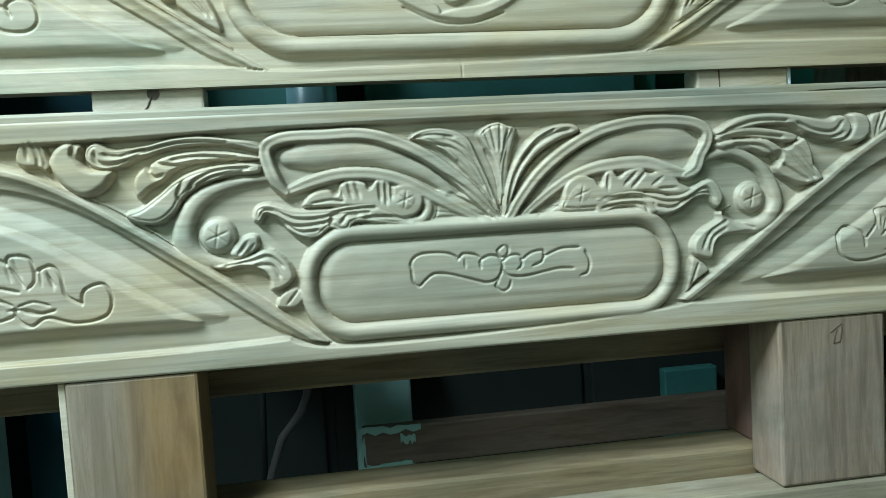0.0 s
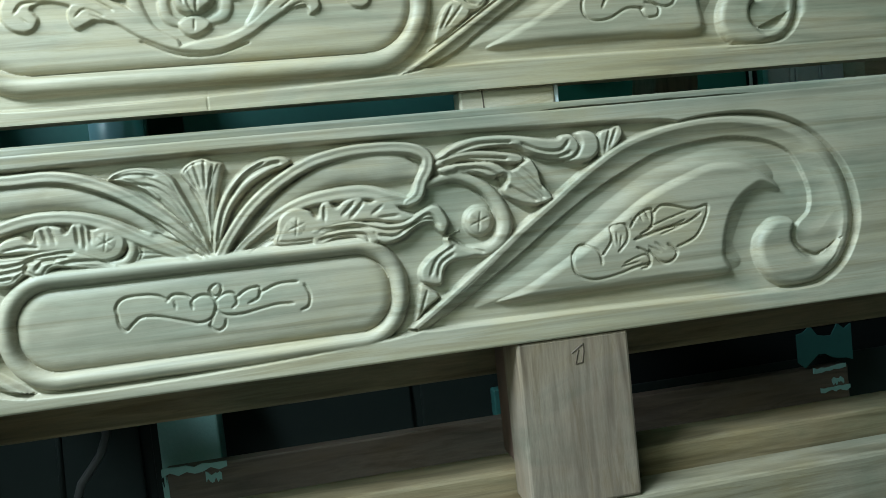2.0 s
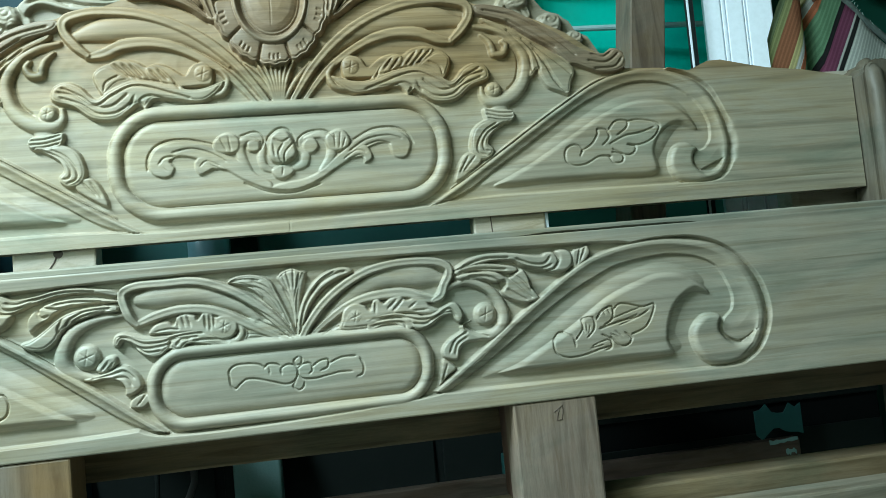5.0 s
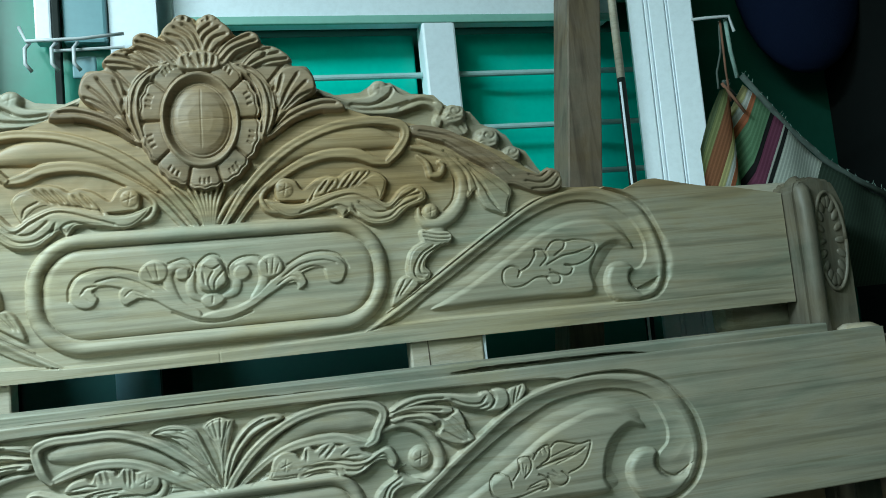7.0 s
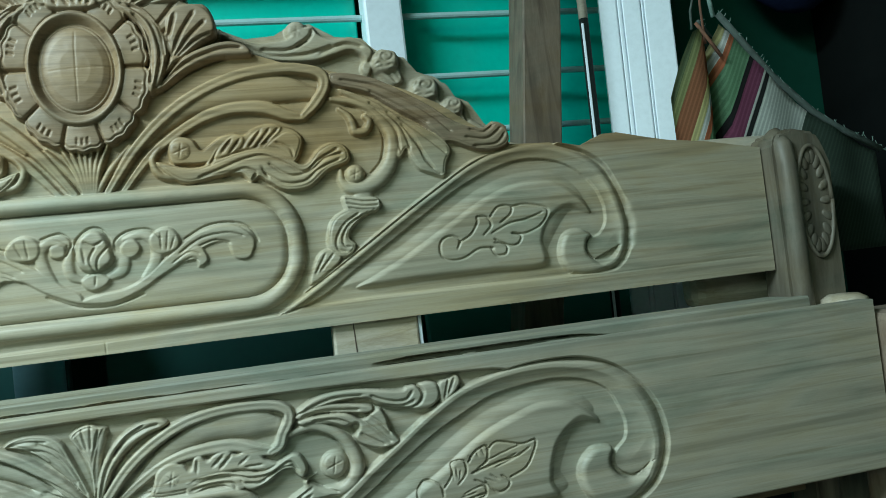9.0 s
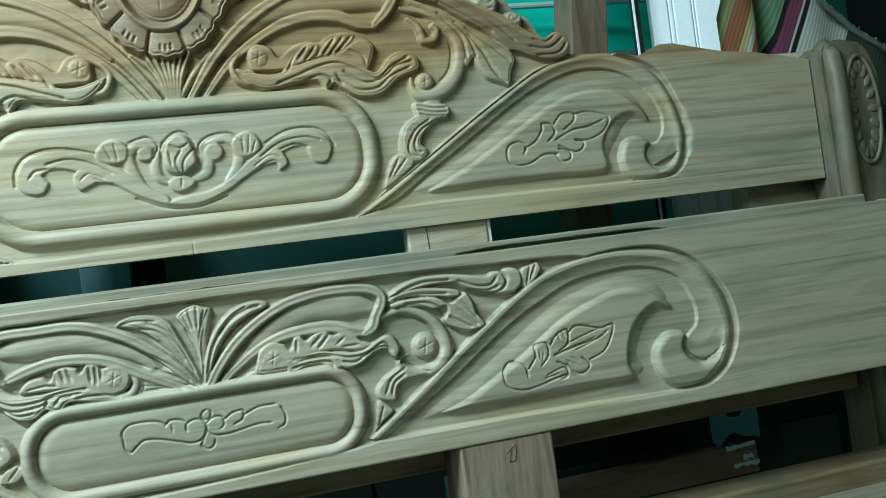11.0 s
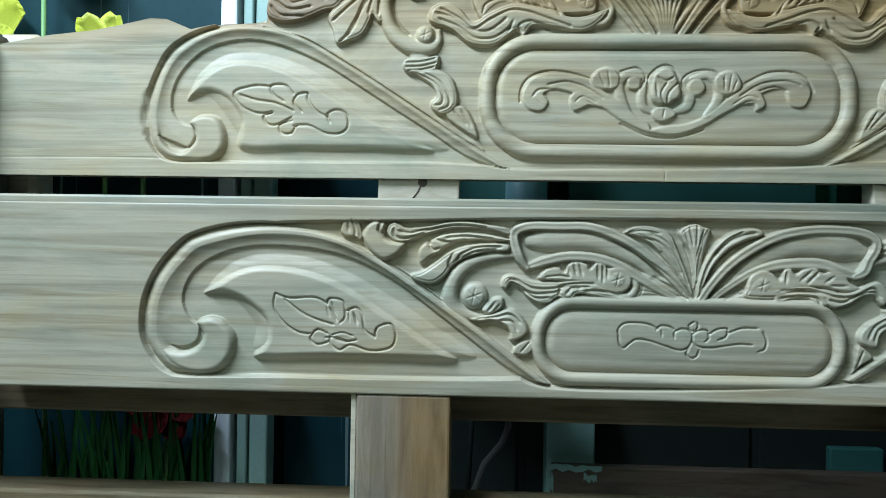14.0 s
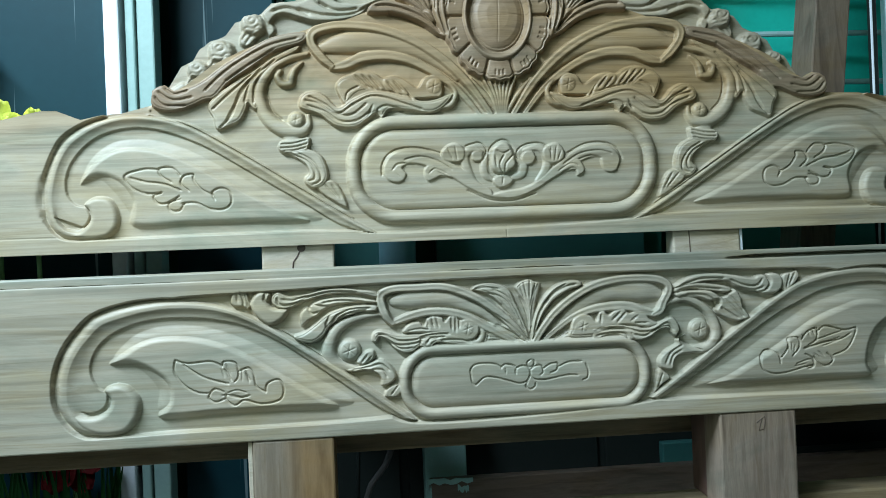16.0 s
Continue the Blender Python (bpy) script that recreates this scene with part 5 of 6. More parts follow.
# a broad frame sloping in to a domed cushion
B.h = np.where(q < 0.95, np.minimum(B.h, B.ground), B.h)
B.raise_to(np.s_[:, :], np.where(q < 0.75, B.ground + np.interp(q, [0, 0.3, 0.55, 0.66, 0.70, 0.72, 0.75], [16.0, 15.5, 13.0, 10.0, 8.0, 9.5, 6.0]), -99), "medallion")
B.raise_to(np.s_[:, :], np.where((q >= 0.75) & (q < 0.975), B.ground + np.interp(q, [0.75, 0.78, 0.82, 0.855, 0.89, 0.925, 0.95, 0.975], [6.0, 8.0, 12.0, 16.0, 18.5, 18.0, 16.0, 10.0]), -99), "medallion_frame")
B.groove([(-4, 306), (-1, 394)], 0.9, 1.3)
B.groove([(-34, 346), (29, 349)], 0.8, 0.9)
# fan of stems under the medallion
for k in (-26, -17, -8, 0, 8, 17, 26):
    B.bead("root_leaf", [(0.25 * k - 2, 192), (0.5 * k - 2, 222), (1.0 * k - 3, 252)], [2.5, 4, 3], 9)
# glue joint and plain margin groove along the lower edge
B.groove([(-1, -2), (-1, 20)], 0.9, 1.6)
for k in (1, -1):
    B.groove([(k * 600, 24), (k * 760, 25), (k * 905, 24)], 1.2, 1.0)
B.smooth()
B.chisel(0.4, 16, 4)
B.build(head, (CX, HEAD_Y, HEAD_Z), lambda name: TEAK_BROWN if name in BROWN else TEAK_HEAD, 0.028, "pale teak plank with a waved top")
tagged(head, "carved teak headboard with a brown leafy crest and oval medallion", "headboard")
part("stile", box(-0.222, -0.111, 0.842, 0.875, 0.532, 0.849, 0.003), TEAK_PALE, head, "pale upright with a knot")
part("stile", box(0.432, 0.545, 0.842, 0.875, 0.532, 0.849, 0.003), TEAK_PALE, head, "pale upright under the plank")
part("planed_edge", box(0.5455, 0.5505, 0.845, 0.875, 0.532, 0.849, 0.001), WHITE, head, "white painted edge")
part("knot", tube([(-0.161, 0.8415, 0.843), (-0.161, 0.846, 0.843)], 0.0065, 12), DARKWOOD, head, "dark knot hole")
part("crack", tube([(-0.163, 0.8418, 0.840), (-0.167, 0.8418, 0.831), (-0.174, 0.8418, 0.822), (-0.176, 0.8418, 0.806), (-0.178, 0.8418, 0.76)], 0.0012, 6), DARKWOOD, head, "dark crack running down from the knot")
part("crack", tube([(0.459, 0.8418, 0.847), (0.4605, 0.8418, 0.80), (0.4595, 0.8418, 0.74)], 0.0008, 6), DARKWOOD, head, "thin drying crack")
part("lower_rail", box(-0.76, 1.08, 0.817, 0.842, 0.528, 0.602, 0.003), BEAM, head, "dark brown rail")


def head_post(side, x0, x1):
    """A post with a rounded shoulder, a half-round bead and a leafy oval."""
    h = HEAD_Z
    bm = bmesh.new()
    w = x1 - x0
    prof = [(x0, 0.0), (x1, 0.0), (x1, h + 0.15), (x1 - 0.05 * w, h + 0.178), (x1 - 0.18 * w, h + 0.197), (x0 + 0.35 * w, h + 0.206), (x0 + 0.1 * w, h + 0.2), (x0, h + 0.185)]
    if side < 0:
        prof = [(x0 + x1 - a, b) for a, b in prof][::-1]
    fr = [bm.verts.new((a, 0.806, b)) for a, b in prof]
    bk = [bm.verts.new((a, 0.868, b)) for a, b in prof]
    bm.faces.new(fr), bm.faces.new(bk[::-1])
    for i in range(len(prof)):
        j = (i + 1) % len(prof)
        bm.faces.new((fr[j], fr[i], bk[i], bk[j]))
    bmesh.ops.bevel(bm, geom=list(bm.edges), offset=0.005, segments=2, affect="EDGES")
    post = part("post", bm, TEAK_POST, head, "dark grey-brown post with a rounded top")
    inner = x0 + 0.018 if side > 0 else x1 - 0.018
    part("post_bead", tube([(inner, 0.806, 0.2), (inner, 0.806, h + 0.15), (inner, 0.81, h + 0.18), (inner, 0.83, h + 0.199)], 0.014, 14), TEAK_POST, post, smooth=True)
    cx, cz = (x0 + x1) / 2 + side * 0.012, h + 0.095
    oval = [(cx + 0.028 * math.cos(a), 0.804, cz + 0.082 * math.sin(a)) for a in np.linspace(0, 2 * math.pi, 41)]
    part("oval_rim", tube(oval, 0.0032, 8), TEAK_POST, post, smooth=True)
    for i in range(18):
        a = 2 * math.pi * i / 18
        bm = bmesh.new()
        bmesh.ops.create_icosphere(bm, subdivisions=2, radius=1, matrix=Matrix.Translation((cx + 0.0195 * math.cos(a), 0.806, cz + 0.066 * math.sin(a))) @ Matrix.Rotation(-math.atan2(2.2 * math.sin(a), math.cos(a)), 4, "Y") @ Matrix.Diagonal((0.0115, 0.0032, 0.0062, 1)))
        part("petal", bm, TEAK_POST, post, smooth=True)


head_post(1, 1.091, 1.182)
head_post(-1, -0.842, -0.751)

# ---- second headboard, stacked behind ----
BEH = [(150, 424), (200, 402), (240, 405), (262, 418), (290, 420), (324, 400), (361, 397), (378, 380), (392, 374), (420, 366), (436, 345), (452, 338), (478, 324),
       (489, 305), (508, 296), (527, 265), (552, 236), (600, 224), (650, 212), (680, 216), (760, 205), (880, 196)]
spare_head = thing("headboard", (0, 0, 0))
B = Relief(steps((-882, -660, 6), (-660, 660, 1.6), (660, 882, 6)), steps((100, 430, 1.6)), [(-880, 102), (880, 102)] + BEH[::-1] + [(-a, b) for a, b in BEH], 0.0)
for c, r in (((271, 405), 17), ((396, 350), 24), ((449, 313), 26), ((488, 280), 22)):
    for k in (1, -1):
        B.inside = np.maximum(B.inside, B.depth_in([(k * c[0] + r * math.cos(a), c[1] + r * math.sin(a)) for a in np.linspace(0, 6.28, 24, endpoint=False)], everywhere=True))
for B.side in (1, -1):
    carve_second(B)
    B.dome("rosette", (271, 407), 16, 12, star=True)
    B.bead("leaf", [(505, 262), (530, 245), (556, 228)], [8, 8, 5], 8)
    B.bead("scroll", [(560, 190), (600, 210), (650, 205), (690, 180)], [5, 6, 6, 5], 7)
B.side = 1
B.smooth()
B.build(spare_head, (CX, 0.905, HEAD_Z), lambda name: TEAK_SECOND, 0.026, "pale fresh teak plank")
tagged(spare_head, "second pale teak headboard with carved roses, stacked behind", "headboard")
for x0, x1 in ((0.985, 1.165), (-0.84, -0.72)):
    bm = box(x0, x1, 0.885, 0.935, 0.80, HEAD_Z + 0.212, 0.016)
    part("post", bm, TEAK_PALE, spare_head, "rounded pale post top", smooth=False)
part("post_top", tube([(1.162, 0.79, 0.60), (1.162, 0.79, 0.786), (1.162, 0.79, 0.797), (1.162, 0.79, 0.803)], 0.034, 16, taper=[1, 1, 0.92, 0.6]), TEAK_PALE, spare, "carved pale post top", smooth=True)

# ---- window behind ----
win = thing("window_1", (0, 0, 0))
tagged(win, "white wooden window frame with iron bars and green shutters", "window", kind="structure")
part("rail", box(0.10, 1.0, 1.185, 1.235, 1.487, 1.56, 0.004), WHITE, win)
part("rail_lip", box(0.10, 1.0, 1.178, 1.186, 1.478, 1.495, 0.002), GREEN_PALE, win)
part("mullion", box(0.578, 0.648, 1.18, 1.235, 1.0, 1.486, 0.005), WHITE, win)
part("jamb", box(0.03, 0.10, 1.185, 1.235, 1.0, 1.62, 0.004), WHITE, win)
for z in (1.16, 1.265, 1.38):
    part("bar", tube([(0.08, 1.215, z), (1.15, 1.215, z)], 0.006, 10), IRON, win)
for x0, x1 in ((0.10, 0.577), (0.649, 1.15)):
    part("shutter", box(x0, x1, 1.268, 1.30, 1.0, 1.487, 0.003), GREEN, win)
    # lower shutter in dark wall green, standing for shade behind the headboard
    part("shutter_foot_shade", box(x0, x1, 1.270, 1.30, 0.75, 0.999, 0.003), WALL, win)
part("top_panel", box(0.10, 1.15, 1.25, 1.28, 1.56, 1.9, 0.003), GREEN_PALE, win)


def leaning(name, label, category, foot_at, top_at, wide, thick, mat, bevel=0.003):
    """A timber that leans from its foot to its top; wide along x."""
    f, t = Vector(foot_at), Vector(top_at)
    z = (t - f).normalized()
    x = (Vector((1, 0, 0)) - z * z.x).normalized()
    y = z.cross(x)
    m = Matrix((x, y, z)).transposed().to_4x4()
    m.translation = f
    ob = part(name, turned(box(-wide / 2, wide / 2, -thick / 2, thick / 2, 0, (t - f).length, bevel), m), mat)
    return tagged(ob, label, category)


leaning("plank", "weathered grey-brown beam leaning by the window", "beam", (0.775, 1.0855, 0.601), (0.922, 1.12, 1.75), 0.070, 0.080, PLANK_GREY)
# made-up dark crate: props the timbers and blacks out the gap below them
crate = thing("filler_crate", (0, 0, 0))
tagged(crate, "black slatted crate added to darken the gap under the leaning timbers", "crate")
part("body", box(0.66, 1.22, 1.048, 1.126, 0.0, 0.588, 0.003), NEAR_BLACK, crate)
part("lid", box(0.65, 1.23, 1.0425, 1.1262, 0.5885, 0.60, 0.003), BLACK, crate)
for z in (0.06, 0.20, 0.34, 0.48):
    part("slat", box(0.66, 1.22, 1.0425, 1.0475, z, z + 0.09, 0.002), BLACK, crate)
stick = thing("broom_stick", (0, 0, 0))
tagged(stick, "thin pale stick with a dark striped lower half", "stick")
part("pole", tube([(0.947, 1.075, 1.312), (0.959, 1.095, 1.773)], 0.0082, 10), TEAK_PALE, stick, smooth=True)
part("sleeve", tube([(0.928, 1.051, 0.601), (0.947, 1.075, 1.316)], 0.0082, 10), BLACK, stick, "black sleeve with a white line", smooth=True)
part("stripe", tube([(0.922, 1.044, 0.602), (0.941, 1.068, 1.306)], 0.0025, 6), WHITE, stick)
door = thing("door_frame_timber", (0, 0, 0))
tagged(door, "white painted moulded timber leaning by the window", "timber")
for a, b, th in ((-0.073, -0.036, 0.05), (-0.0355, -0.026, 0.0465), (-0.0255, 0.012, 0.05), (0.0125, 0.018, 0.0465), (0.0185, 0.073, 0.05)):
    m = Matrix.Translation((1.013, 1.045, 0.0)) @ Matrix.Rotation(radians(0.9), 4, "Y") @ Matrix.Rotation(radians(-25), 4, "Z") @ Matrix.Diagonal((0.85, 1, 1, 1)) @ Matrix.Rotation(radians(-2), 4, "X")
    part("board", turned(box(a, b, -th / 2, th / 2, 0.601, 1.75, 0.003), m), WHITE, door)

# ---- striped bag on a hook ----
def cloth(name):
    m, nodes, links, bsdf = material(name)
    v = mapped(nodes, links, (1, 1, 1))
    sep = nodes.new("ShaderNodeSeparateXYZ")
    links.new(v, sep.inputs[0])
    skew = nodes.new("ShaderNodeMath")
    skew.operation, skew.inputs[1].default_value = "MULTIPLY_ADD", -0.41
    links.new(sep.outputs["Z"], skew.inputs[0])
    links.new(sep.outputs["X"], skew.inputs[2])
    k = nodes.new("ShaderNodeMath")
    k.operation, k.inputs[1].default_value, k.inputs[2].default_value = "MULTIPLY_ADD", 3.0, 0.40
    links.new(skew.outputs[0], k.inputs[0])
    r = ramp(nodes, [(0.0, (0.20, 0.26, 0.13)), (0.09, (0.42, 0.46, 0.20)), (0.13, (0.52, 0.22, 0.11)), (0.22, (0.80, 0.74, 0.36)), (0.255, (0.86, 0.88, 0.82)), (0.285, (0.66, 0.22, 0.10)), (0.31, (0.20, 0.40, 0.22)),
                     (0.41, (0.015, 0.015, 0.015)), (0.43, (0.30, 0.08, 0.16)), (0.50, (0.75, 0.78, 0.72)), (0.51, (0.02, 0.02, 0.02)), (0.535, (0.92, 0.97, 0.88)), (0.80, (0.06, 0.10, 0.07))])
    r.color_ramp.interpolation = "CONSTANT"
    links.new(k.outputs[0], r.inputs["Fac"])
    w = noise_node(nodes, links, mapped(nodes, links, (260, 260, 900)), 1.0, 3)
    rib, wave = nodes.new("ShaderNodeMath"), nodes.new("ShaderNodeMath")
    rib.operation, rib.inputs[1].default_value = "MULTIPLY", 950.0
    wave.operation = "SINE"
    links.new(skew.outputs[0], rib.inputs[0])
    links.new(rib.outputs[0], wave.inputs[0])
    ribbed = ramp(nodes, [(0.0, (0.62, 0.62, 0.62)), (0.6, (1, 1, 1))])
    links.new(wave.outputs[0], ribbed.inputs["Fac"])
    c = mixed(nodes, links, "MULTIPLY", 0.4, r.outputs["Color"], w.outputs["Fac"])
    c = mixed(nodes, links, "MULTIPLY", 0.7, c, ribbed.outputs["Color"])
    links.new(c, bsdf.inputs["Base Color"])
    bsdf.inputs["Roughness"].default_value = 0.9
    bumped(nodes, links, bsdf, w.outputs["Fac"], 0.3, 0.002)
    return m


DULL_GREEN = paint("grey_green_cord", (0.09, 0.12, 0.105), (0.03, 0.045, 0.04), 0.85, 60, 0.8, 0.7)
RUST_CORD = paint("rust_cord", (0.22, 0.10, 0.06), (0.10, 0.06, 0.04), 0.85, 60, 0.8, 0.7)
bag = thing("striped_bag", (1.03, 0.965, 0.86))
tagged(bag, "striped woven cloth bag hanging open from a hook", "bag")
bm = bmesh.new()
rows_ = []
for j in range(15):
    f = j / 14
    ring = []
    for i in range(31):
        g = i / 30
        xx = 0.005 + 0.335 * g
        top = float(np.interp(xx, [0.0, 0.03, 0.056, 0.075, 0.092, 0.099, 0.175, 0.235, 0.28, 0.34], [0.27, 0.35, 0.40, 0.37, 0.34, 0.41, 0.30, 0.235, 0.20, 0.16]))
        ring.append(bm.verts.new((xx, 0.006 * math.sin(60 * xx + 1.2) * (0.4 + 0.6 * f) - 0.05 * g + 0.05 * math.exp(-((xx - 0.088) / 0.012) ** 2), top * f)))
    rows_.append(ring)
for r0, r1 in zip(rows_, rows_[1:]):
    for i in range(30):
        bm.faces.new((r0[i], r0[i + 1], r1[i + 1], r1[i]))
bmesh.ops.solidify(bm, geom=list(bm.faces), thickness=0.003)
part("cloth", bm, cloth("striped_cloth"), bag, smooth=True)
part("edge", tube([(0.098, -0.014, 0.415), (0.135, -0.022, 0.36), (0.175, -0.028, 0.303), (0.235, -0.037, 0.238), (0.28, -0.044, 0.203), (0.345, -0.054, 0.162)], 0.0055, 8), DULL_GREEN, bag, "frayed grey-green binding", smooth=True)
part("edge", tube([(0.056, -0.012, 0.402), (0.076, -0.014, 0.372), (0.093, -0.018, 0.342)], 0.003, 8), RUST_CORD, bag, "rust-brown binding", smooth=True)
part("strap", tube([(0.099, 0.0, 0.415), (0.092, 0.0, 0.47), (0.09, 0.0, 0.53)], 0.004, 8), CORD, bag, smooth=True)
part("strap", tube([(0.056, 0.0, 0.395), (0.064, 0.01, 0.43), (0.078, 0.01, 0.47), (0.083, 0.01, 0.53)], 0.0022, 8), DULL_GREEN, bag, smooth=True)
part("strap", tube([(0.078, 0.0, 0.37), (0.08, 0.005, 0.43), (0.082, 0.005, 0.53)], 0.0022, 8), RUST_CORD, bag, smooth=True)
# the far side of the mouth, sagging behind the front
back_rim = spline([(0.102, 0.05, 0.425), (0.16, 0.08, 0.385), (0.25, 0.10, 0.31), (0.33, 0.10, 0.235), (0.42, 0.10, 0.165)], step=0.01)
bm = bmesh.new()
prev = None
for k, p in enumerate(back_rim):
    row = [bm.verts.new((p[0] - 0.03 * f, p[1] - 0.02 * f + 0.004 * math.sin(k + 3 * f), p[2] - 0.14 * f)) for f in (0.0, 0.25, 0.5, 0.75, 1.0)]
    if prev:
        for a in range(4):
            bm.faces.new((prev[a], row[a], row[a + 1], prev[a + 1]))
    prev = row
bmesh.ops.solidify(bm, geom=list(bm.faces), thickness=0.003)
part("back_panel", bm, DARK_CLOTH, bag, "dark green striped back of the bag", smooth=True)
part("back_edge", tube(back_rim, 0.0035, 8), DULL_GREEN, bag, "frayed grey-green binding", smooth=True)
rnd = random.Random(11)
front_rim = spline([(0.098, -0.014, 0.415), (0.135, -0.022, 0.36), (0.175, -0.028, 0.303), (0.235, -0.037, 0.238), (0.28, -0.044, 0.203), (0.345, -0.054, 0.162)], step=0.004)
bm = bmesh.new()
for p in list(front_rim) + list(back_rim[::2]):
    a = rnd.uniform(-0.6, 2.2)
    n = rnd.uniform(0.005, 0.013)
    q = (p[0] + n * math.cos(a), p[1] - 0.004, p[2] + n * math.sin(a))
    tube([p, ((p[0] + q[0]) / 2 + 0.001, p[1] - 0.004, (p[2] + q[2]) / 2), q], 0.0006, 4, bm)
tagged(part("fringe", bm, CORD, bag), "loose pale threads along the binding", kind="stuff")
wire = tagged(part("hook_wire", tube([(1.062, 0.985, 1.398), (1.08, 0.97, 1.395), (1.118, 0.95, 1.39), (1.125, 0.95, 1.36)], 0.003, 8), STEEL), "thin bent steel hook wire", "hook")
cloth_ob = bmesh.new()
bmesh.ops.create_uvsphere(cloth_ob, u_segments=20, v_segments=12, radius=1, matrix=Matrix.Translation((1.50, 1.22, 1.60)) @ Matrix.Diagonal((0.17, 0.06, 0.24, 1)))
tagged(part("hanging_cloth", cloth_ob, BLUE_CLOTH, smooth=True), "dark navy cloth bundle hanging on the wall", "cloth")
setting("pillar", box(1.64, 2.1, 1.1, 1.34, 0, 2.8, 0.004), NEAR_BLACK)

# ---- panel door with flowers ----
pane = thing("door_1", (0, 0, 0))
tagged(pane, "dark glazed door with white and teal frame", "door", kind="structure")
part("panel", box(-1.5, -0.493, 1.0, 1.02, 0.05, 2.0, 0.002), NAVY, pane, "dark blue scratched panel")
part("jamb", box(-0.492, -0.466, 0.985, 1.03, 0.0, 2.0, 0.003), WHITE, pane)
part("jamb", box(-0.459, -0.443, 0.995, 1.035, 0.0, 2.0, 0.003), TEAL, pane)
part("jamb", box(-0.441, -0.412, 1.0, 1.045, 0.0, 2.0, 0.003), TEAL, pane)
setting("partition", box(-0.411, -0.22, 1.10, 1.13, 0, 2.0, 0.002), NAVY)
part("ledge", box(-0.42, -0.225, 1.085, 1.10, 1.388, 1.400, 0.002), WHITE, pane)
setting("green_board", box(-0.205, 0.03, 1.16, 1.19, 1.02, 2.0, 0.003), GREEN_DEEP)
# lower run of the green board, coloured dark teal for the shade there
setting("green_board_shade", box(-0.205, 0.03, 1.215, 1.24, 0.621, 1.019, 0.003), DULL_TEAL)
part("edge_strip", box(-0.219, -0.207, 1.152, 1.16, 0.0, 2.0, 0.002), TEAL, pane)

# racks and packets by the window
rack = thing("wall_rack", (0, 0, 0))
tagged(rack, "bent steel wall rack with hooks", "rack")
part("rod", tube([(-0.15, 1.11, 1.45), (-0.135, 1.09, 1.418), (-0.05, 1.10, 1.425), (0.02, 1.11, 1.437)], 0.0032, 8), STEEL, rack, smooth=True)
part("rod", tube([(-0.10, 1.10, 1.403), (0.02, 1.11, 1.412)], 0.003, 8), STEEL, rack)
for x in (-0.132, -0.09, -0.055):
    part("hook", tube([(x, 1.10, 1.418), (x - 0.004, 1.085, 1.403), (x - 0.003, 1.08, 1.374), (x + 0.006, 1.085, 1.362)], 0.0032, 8), STEEL, rack, smooth=True)
part("upright", box(-0.098, -0.086, 1.115, 1.13, 1.2, 1.7, 0.002), BLACK, rack)
tagged(part("packet", box(-0.128, -0.10, 1.12, 1.15, 1.428, 1.60, 0.004), WHITE), "small white packet on the rack", "packet")
tagged(part("packet", box(-0.084, -0.01, 1.125, 1.15, 1.427, 1.64, 0.006), PALE_BLUE), "pale blue-grey packet on the rack", "packet")
tagged(part("packet", box(-0.07, -0.03, 1.118, 1.124, 1.36, 1.40, 0.003), PALE_BLUE), "small grey packet hanging under the rack", "packet")
tagged(part("paper_sheet", box(-0.008, 0.075, 1.135, 1.15, 1.40, 1.7, 0.001), WHITE), "white paper sheet by the window", "paper")

# ---- artificial flowers in front of the door ----
def flower(at, radius, mat, petals, name="flower", label="bright yellow artificial flower", tilt=(80, 0, 0)):
    ob = thing(name, (0, 0, 0))
    tagged(ob, label, "flower")
    m0 = pose(*at, *tilt)
    for i in range(petals):
        bm = bmesh.new()
        n = 8
        grid = []
        for a in range(n + 1):
            f = a / n
            w = 0.42 * math.sin(math.pi * min(1, 0.12 + 0.80 * f)) ** 0.7
            grid.append([bm.verts.new((radius * f, radius * w * g, radius * (0.25 * f * f + 0.10 * g * g + 0.04 * math.sin(9 * g + 5 * f + i)))) for g in (-1, -0.5, 0, 0.5, 1)])
        for r0, r1 in zip(grid, grid[1:]):
            for k in range(4):
                bm.faces.new((r0[k], r0[k + 1], r1[k + 1], r1[k]))
        bmesh.ops.solidify(bm, geom=list(bm.faces), thickness=0.0012)
        turned(bm, m0 @ Matrix.Rotation(2 * math.pi * i / petals + 0.3, 4, "Z") @ Matrix.Rotation(0.14 * (i % 2), 4, "Y"))
        part("petal", bm, mat, ob, smooth=True)
    return ob


flower((-0.86, 0.955, 1.075), 0.085, YELLOW, 7)
f2 = flower((-0.665, 0.955, 1.052), 0.055, YELLOW, 7)
f3 = flower((-0.605, 0.955, 1.045), 0.045, YELLOW, 6)
flower((-0.722, 0.955, 1.195), 0.045, WHITE, 8, label="white artificial flower with a yellow heart")
f4 = flower((-0.56, 0.955, 0.515), 0.06, RED, 6, label="dark red artificial tulip-like flower", tilt=(95, 20, 0))
plant = thing("artificial_grass_plant", (0, 0, 0))
tagged(plant, "artificial grass plant with green blades and stalks", "plant")
rnd = random.Random(5)
for x, z in ((-0.86, 1.07), (-0.765, 1.2), (-0.665, 1.05), (-0.605, 1.04), (-0.56, 0.51)):
    part("stalk", tube([(x + 0.02, 0.965, 0.30), (x + 0.005, 0.965, 0.7 * z), (x, 0.965, z)], 0.004, 8), STALK, plant, smooth=True)
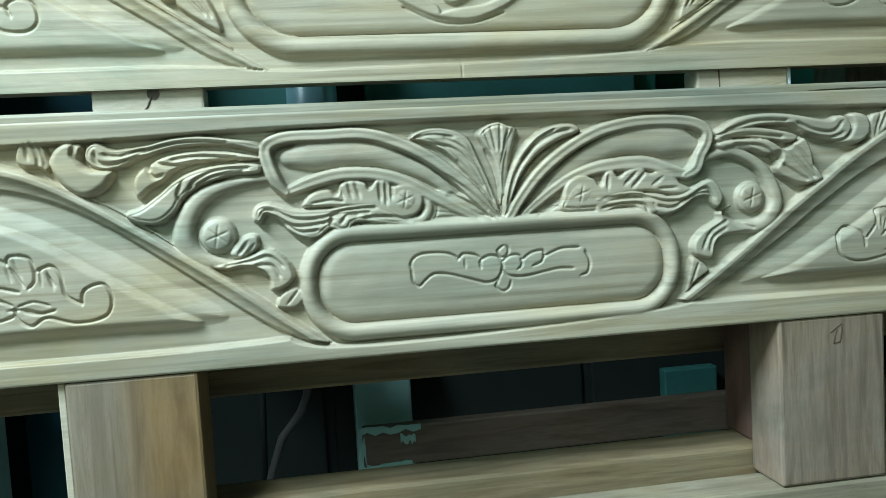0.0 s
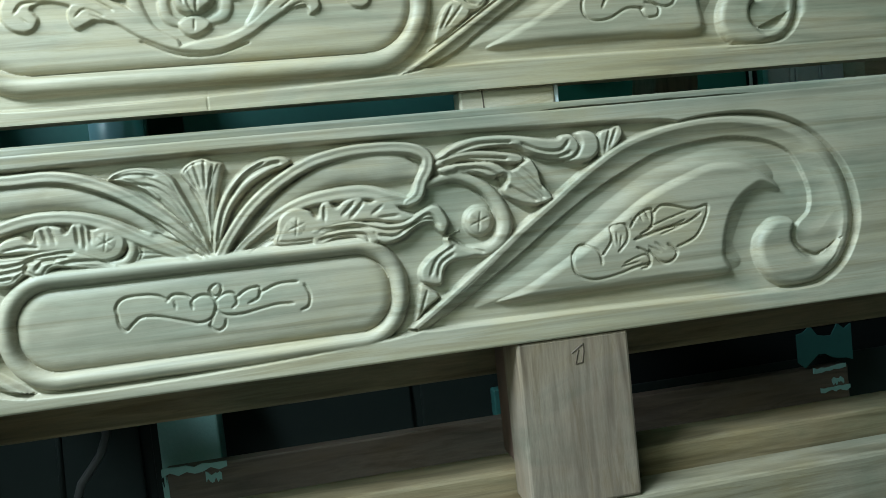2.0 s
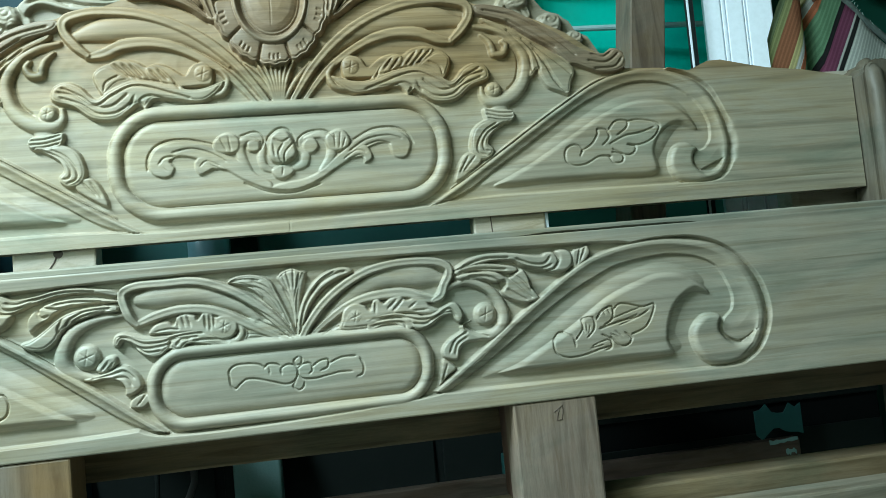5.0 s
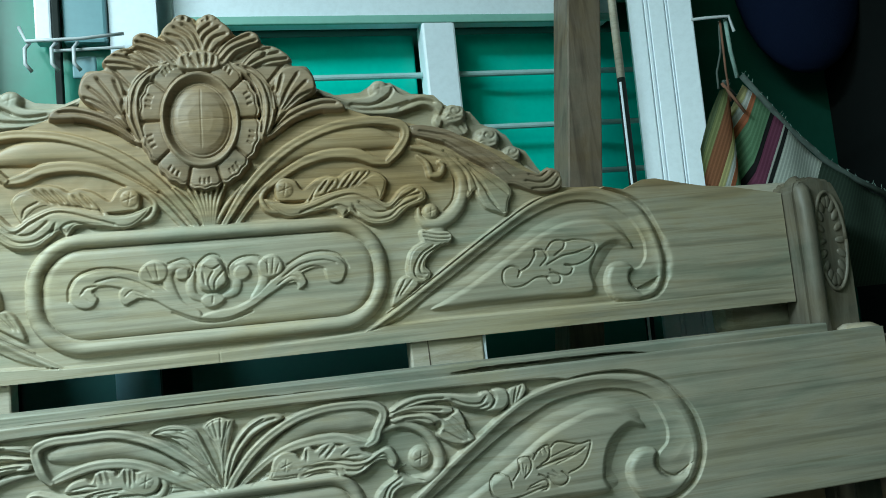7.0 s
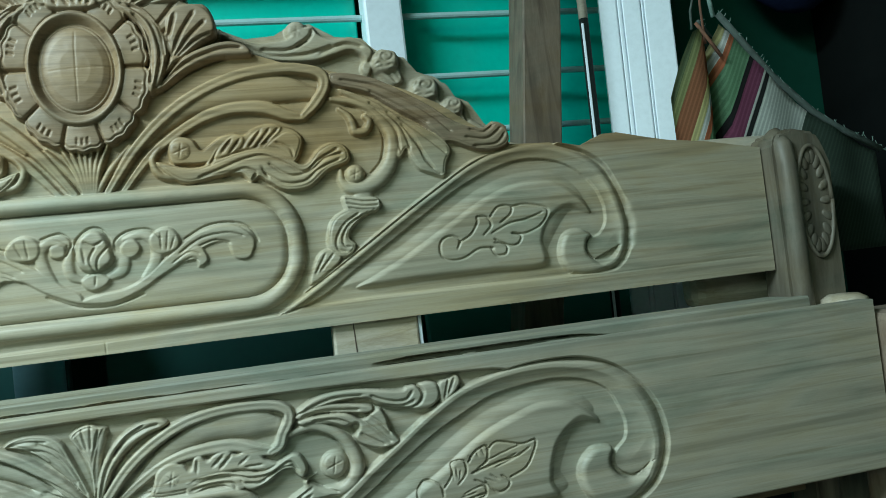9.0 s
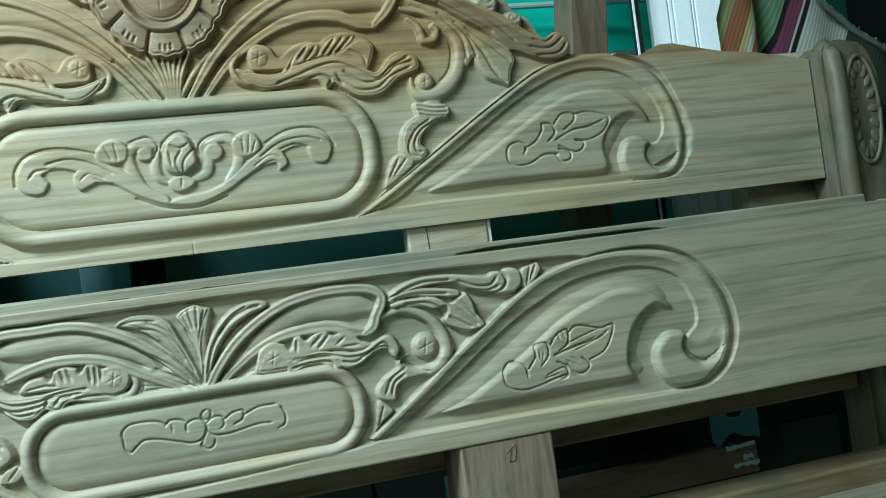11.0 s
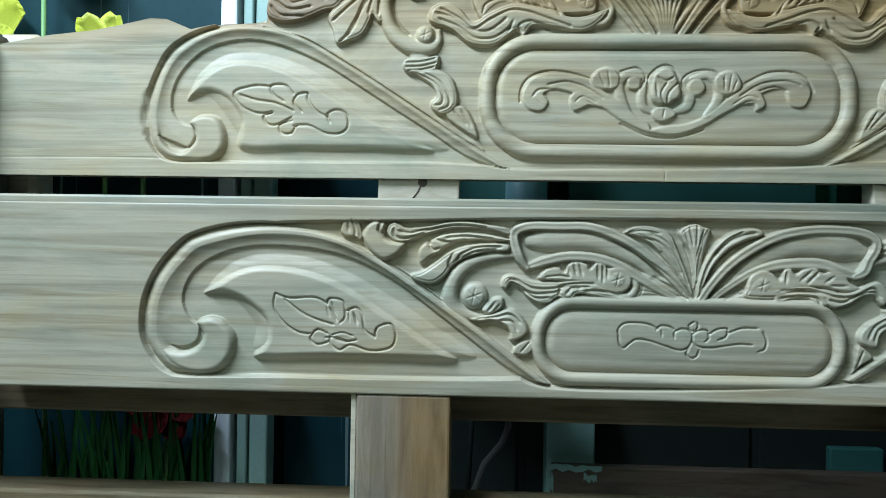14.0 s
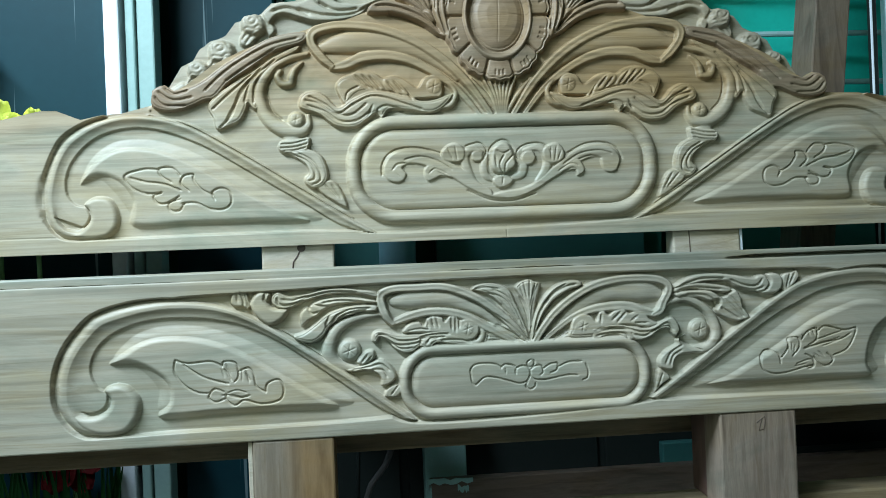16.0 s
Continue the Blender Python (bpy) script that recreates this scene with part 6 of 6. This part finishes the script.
for i in range(70):
    x = -0.74 + 0.25 * rnd.random()
    dx, hgt, y = 0.06 * (rnd.random() - 0.5), 0.13 + 0.12 * rnd.random(), 0.93 + 0.05 * rnd.random()
    bm = bmesh.new()
    prev = None
    for k in range(6):
        f = k / 5
        w = 0.005 * (1 - f) ** 0.6 + 0.0004
        c = Vector((x + dx * f * f, y - 0.02 * f * f, 0.32 + hgt * f))
        pair = [bm.verts.new(c + Vector((s * w, 0.002 * (s == 0), 0))) for s in (-1, 0, 1)]
        if prev:
            for a in (0, 1):
                bm.faces.new((prev[a], prev[a + 1], pair[a + 1], pair[a]))
        prev = pair
    part("blade", bm, LEAFGREEN, plant, smooth=True)
part("pot", tube([(-0.63, 0.955, 0.0), (-0.63, 0.955, 0.3), (-0.63, 0.955, 0.325)], 0.14, 24, taper=[0.32, 0.42, 0.43]), NAVY, plant, "dark pot")

# ---- odds and ends seen between the boards ----
post = thing("painted_post", (0, 0, 0))
tagged(post, "cyan painted post with a worn rail end", "post")
part("shaft", box(0.027, 0.104, 1.04, 1.10, 0.0, 0.62, 0.003), CYAN, post)
part("rail", box(0.034, 1.03, 1.018, 1.04, 0.366, 0.419, 0.003), DARKWOOD, post, "dark rail with chipped paint")
rnd = random.Random(8)


def flake(x0, x1, z0, z1, y=1.0165):
    """A ragged patch of old paint."""
    ring = []
    n = 9
    for k in range(n):
        ring.append((x0 + (x1 - x0) * k / (n - 1), z0 + (z1 - z0) * rnd.uniform(0.0, 0.45)))
    for k in range(n - 1, -1, -1):
        ring.append((x0 + (x1 - x0) * k / (n - 1), z1 - (z1 - z0) * rnd.uniform(0.0, 0.4)))
    bm = bmesh.new()
    f, b = [bm.verts.new((x, y, z)) for x, z in ring], [bm.verts.new((x, y + 0.0016, z)) for x, z in ring]
    bm.faces.new(f)
    for k in range(len(ring)):
        m = (k + 1) % len(ring)
        bm.faces.new((f[m], f[k], b[k], b[m]))
    return bm


for x0, x1, z0, z1 in ((0.03, 0.112, 0.409, 0.4225), (0.084, 0.104, 0.393, 0.410), (0.030, 0.037, 0.366, 0.415), (0.037, 0.098, 0.362, 0.373), (0.98, 1.03, 0.379, 0.389), (0.97, 1.025, 0.411, 0.421), (1.0, 1.02, 0.389, 0.402)):
    part("paint_chip", flake(x0, x1, z0, z1), CYAN, post, "pale chipped paint")
part("end_plate", flake(0.946, 1.038, 0.418, 0.486), DULL_TEAL, post, "worn cyan plate on the rail end")
stand = thing("folded_stand", (0, 0, 0))
tagged(stand, "dark folded stand with bent grey legs in the shade", "stand")
leg = part("leg", tube([(-0.030, 1.032, 0.55), (-0.034, 1.032, 0.472), (-0.044, 1.032, 0.448), (-0.071, 1.032, 0.415), (-0.092, 1.032, 0.355), (-0.15, 1.032, 0.0)], 0.0055, 8), STAND, stand, "slanting grey metal leg", smooth=True)
part("foot_tip", tube([(-0.15, 1.032, 0.0), (-0.145, 1.032, 0.03)], 0.008, 10), BLACK, stand)
part("brace", tube([(-0.089, 1.034, 0.55), (-0.093, 1.034, 0.45), (-0.098, 1.034, 0.33)], 0.004, 8), BLACK, stand, smooth=True)
# invented black box with door panels, added so the low gap stays dark
gap_backing = thing("dark_backing", (0, 0, 0))
tagged(gap_backing, "black box added behind the bed frames to keep the gap dark", "cabinet")
part("dark_block", box(-0.40, 1.16, 1.135, 1.262, 0.0, 0.62, 0.004), BLACK, gap_backing)
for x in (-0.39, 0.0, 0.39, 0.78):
    part("door", box(x, x + 0.375, 1.127, 1.1345, 0.03, 0.60, 0.003), BLACK, gap_backing)
tagged(part("pipe", tube([(-0.003, 1.175, 0.621), (-0.003, 1.175, 1.015)], 0.037, 20), PALE_BLUE, smooth=True), "pale blue plastic pipe standing behind the headboard", "pipe")
tagged(part("board", box(0.08, 0.53, 1.25, 1.27, 0.62, 1.0, 0.003), DULL_TEAL), "dull teal board behind the headboard", "board")
tagged(part("board", box(0.495, 0.581, 1.1, 1.12, 0.0, 0.439, 0.003), DULL_TEAL), "dull teal board end low behind the frames", "board")
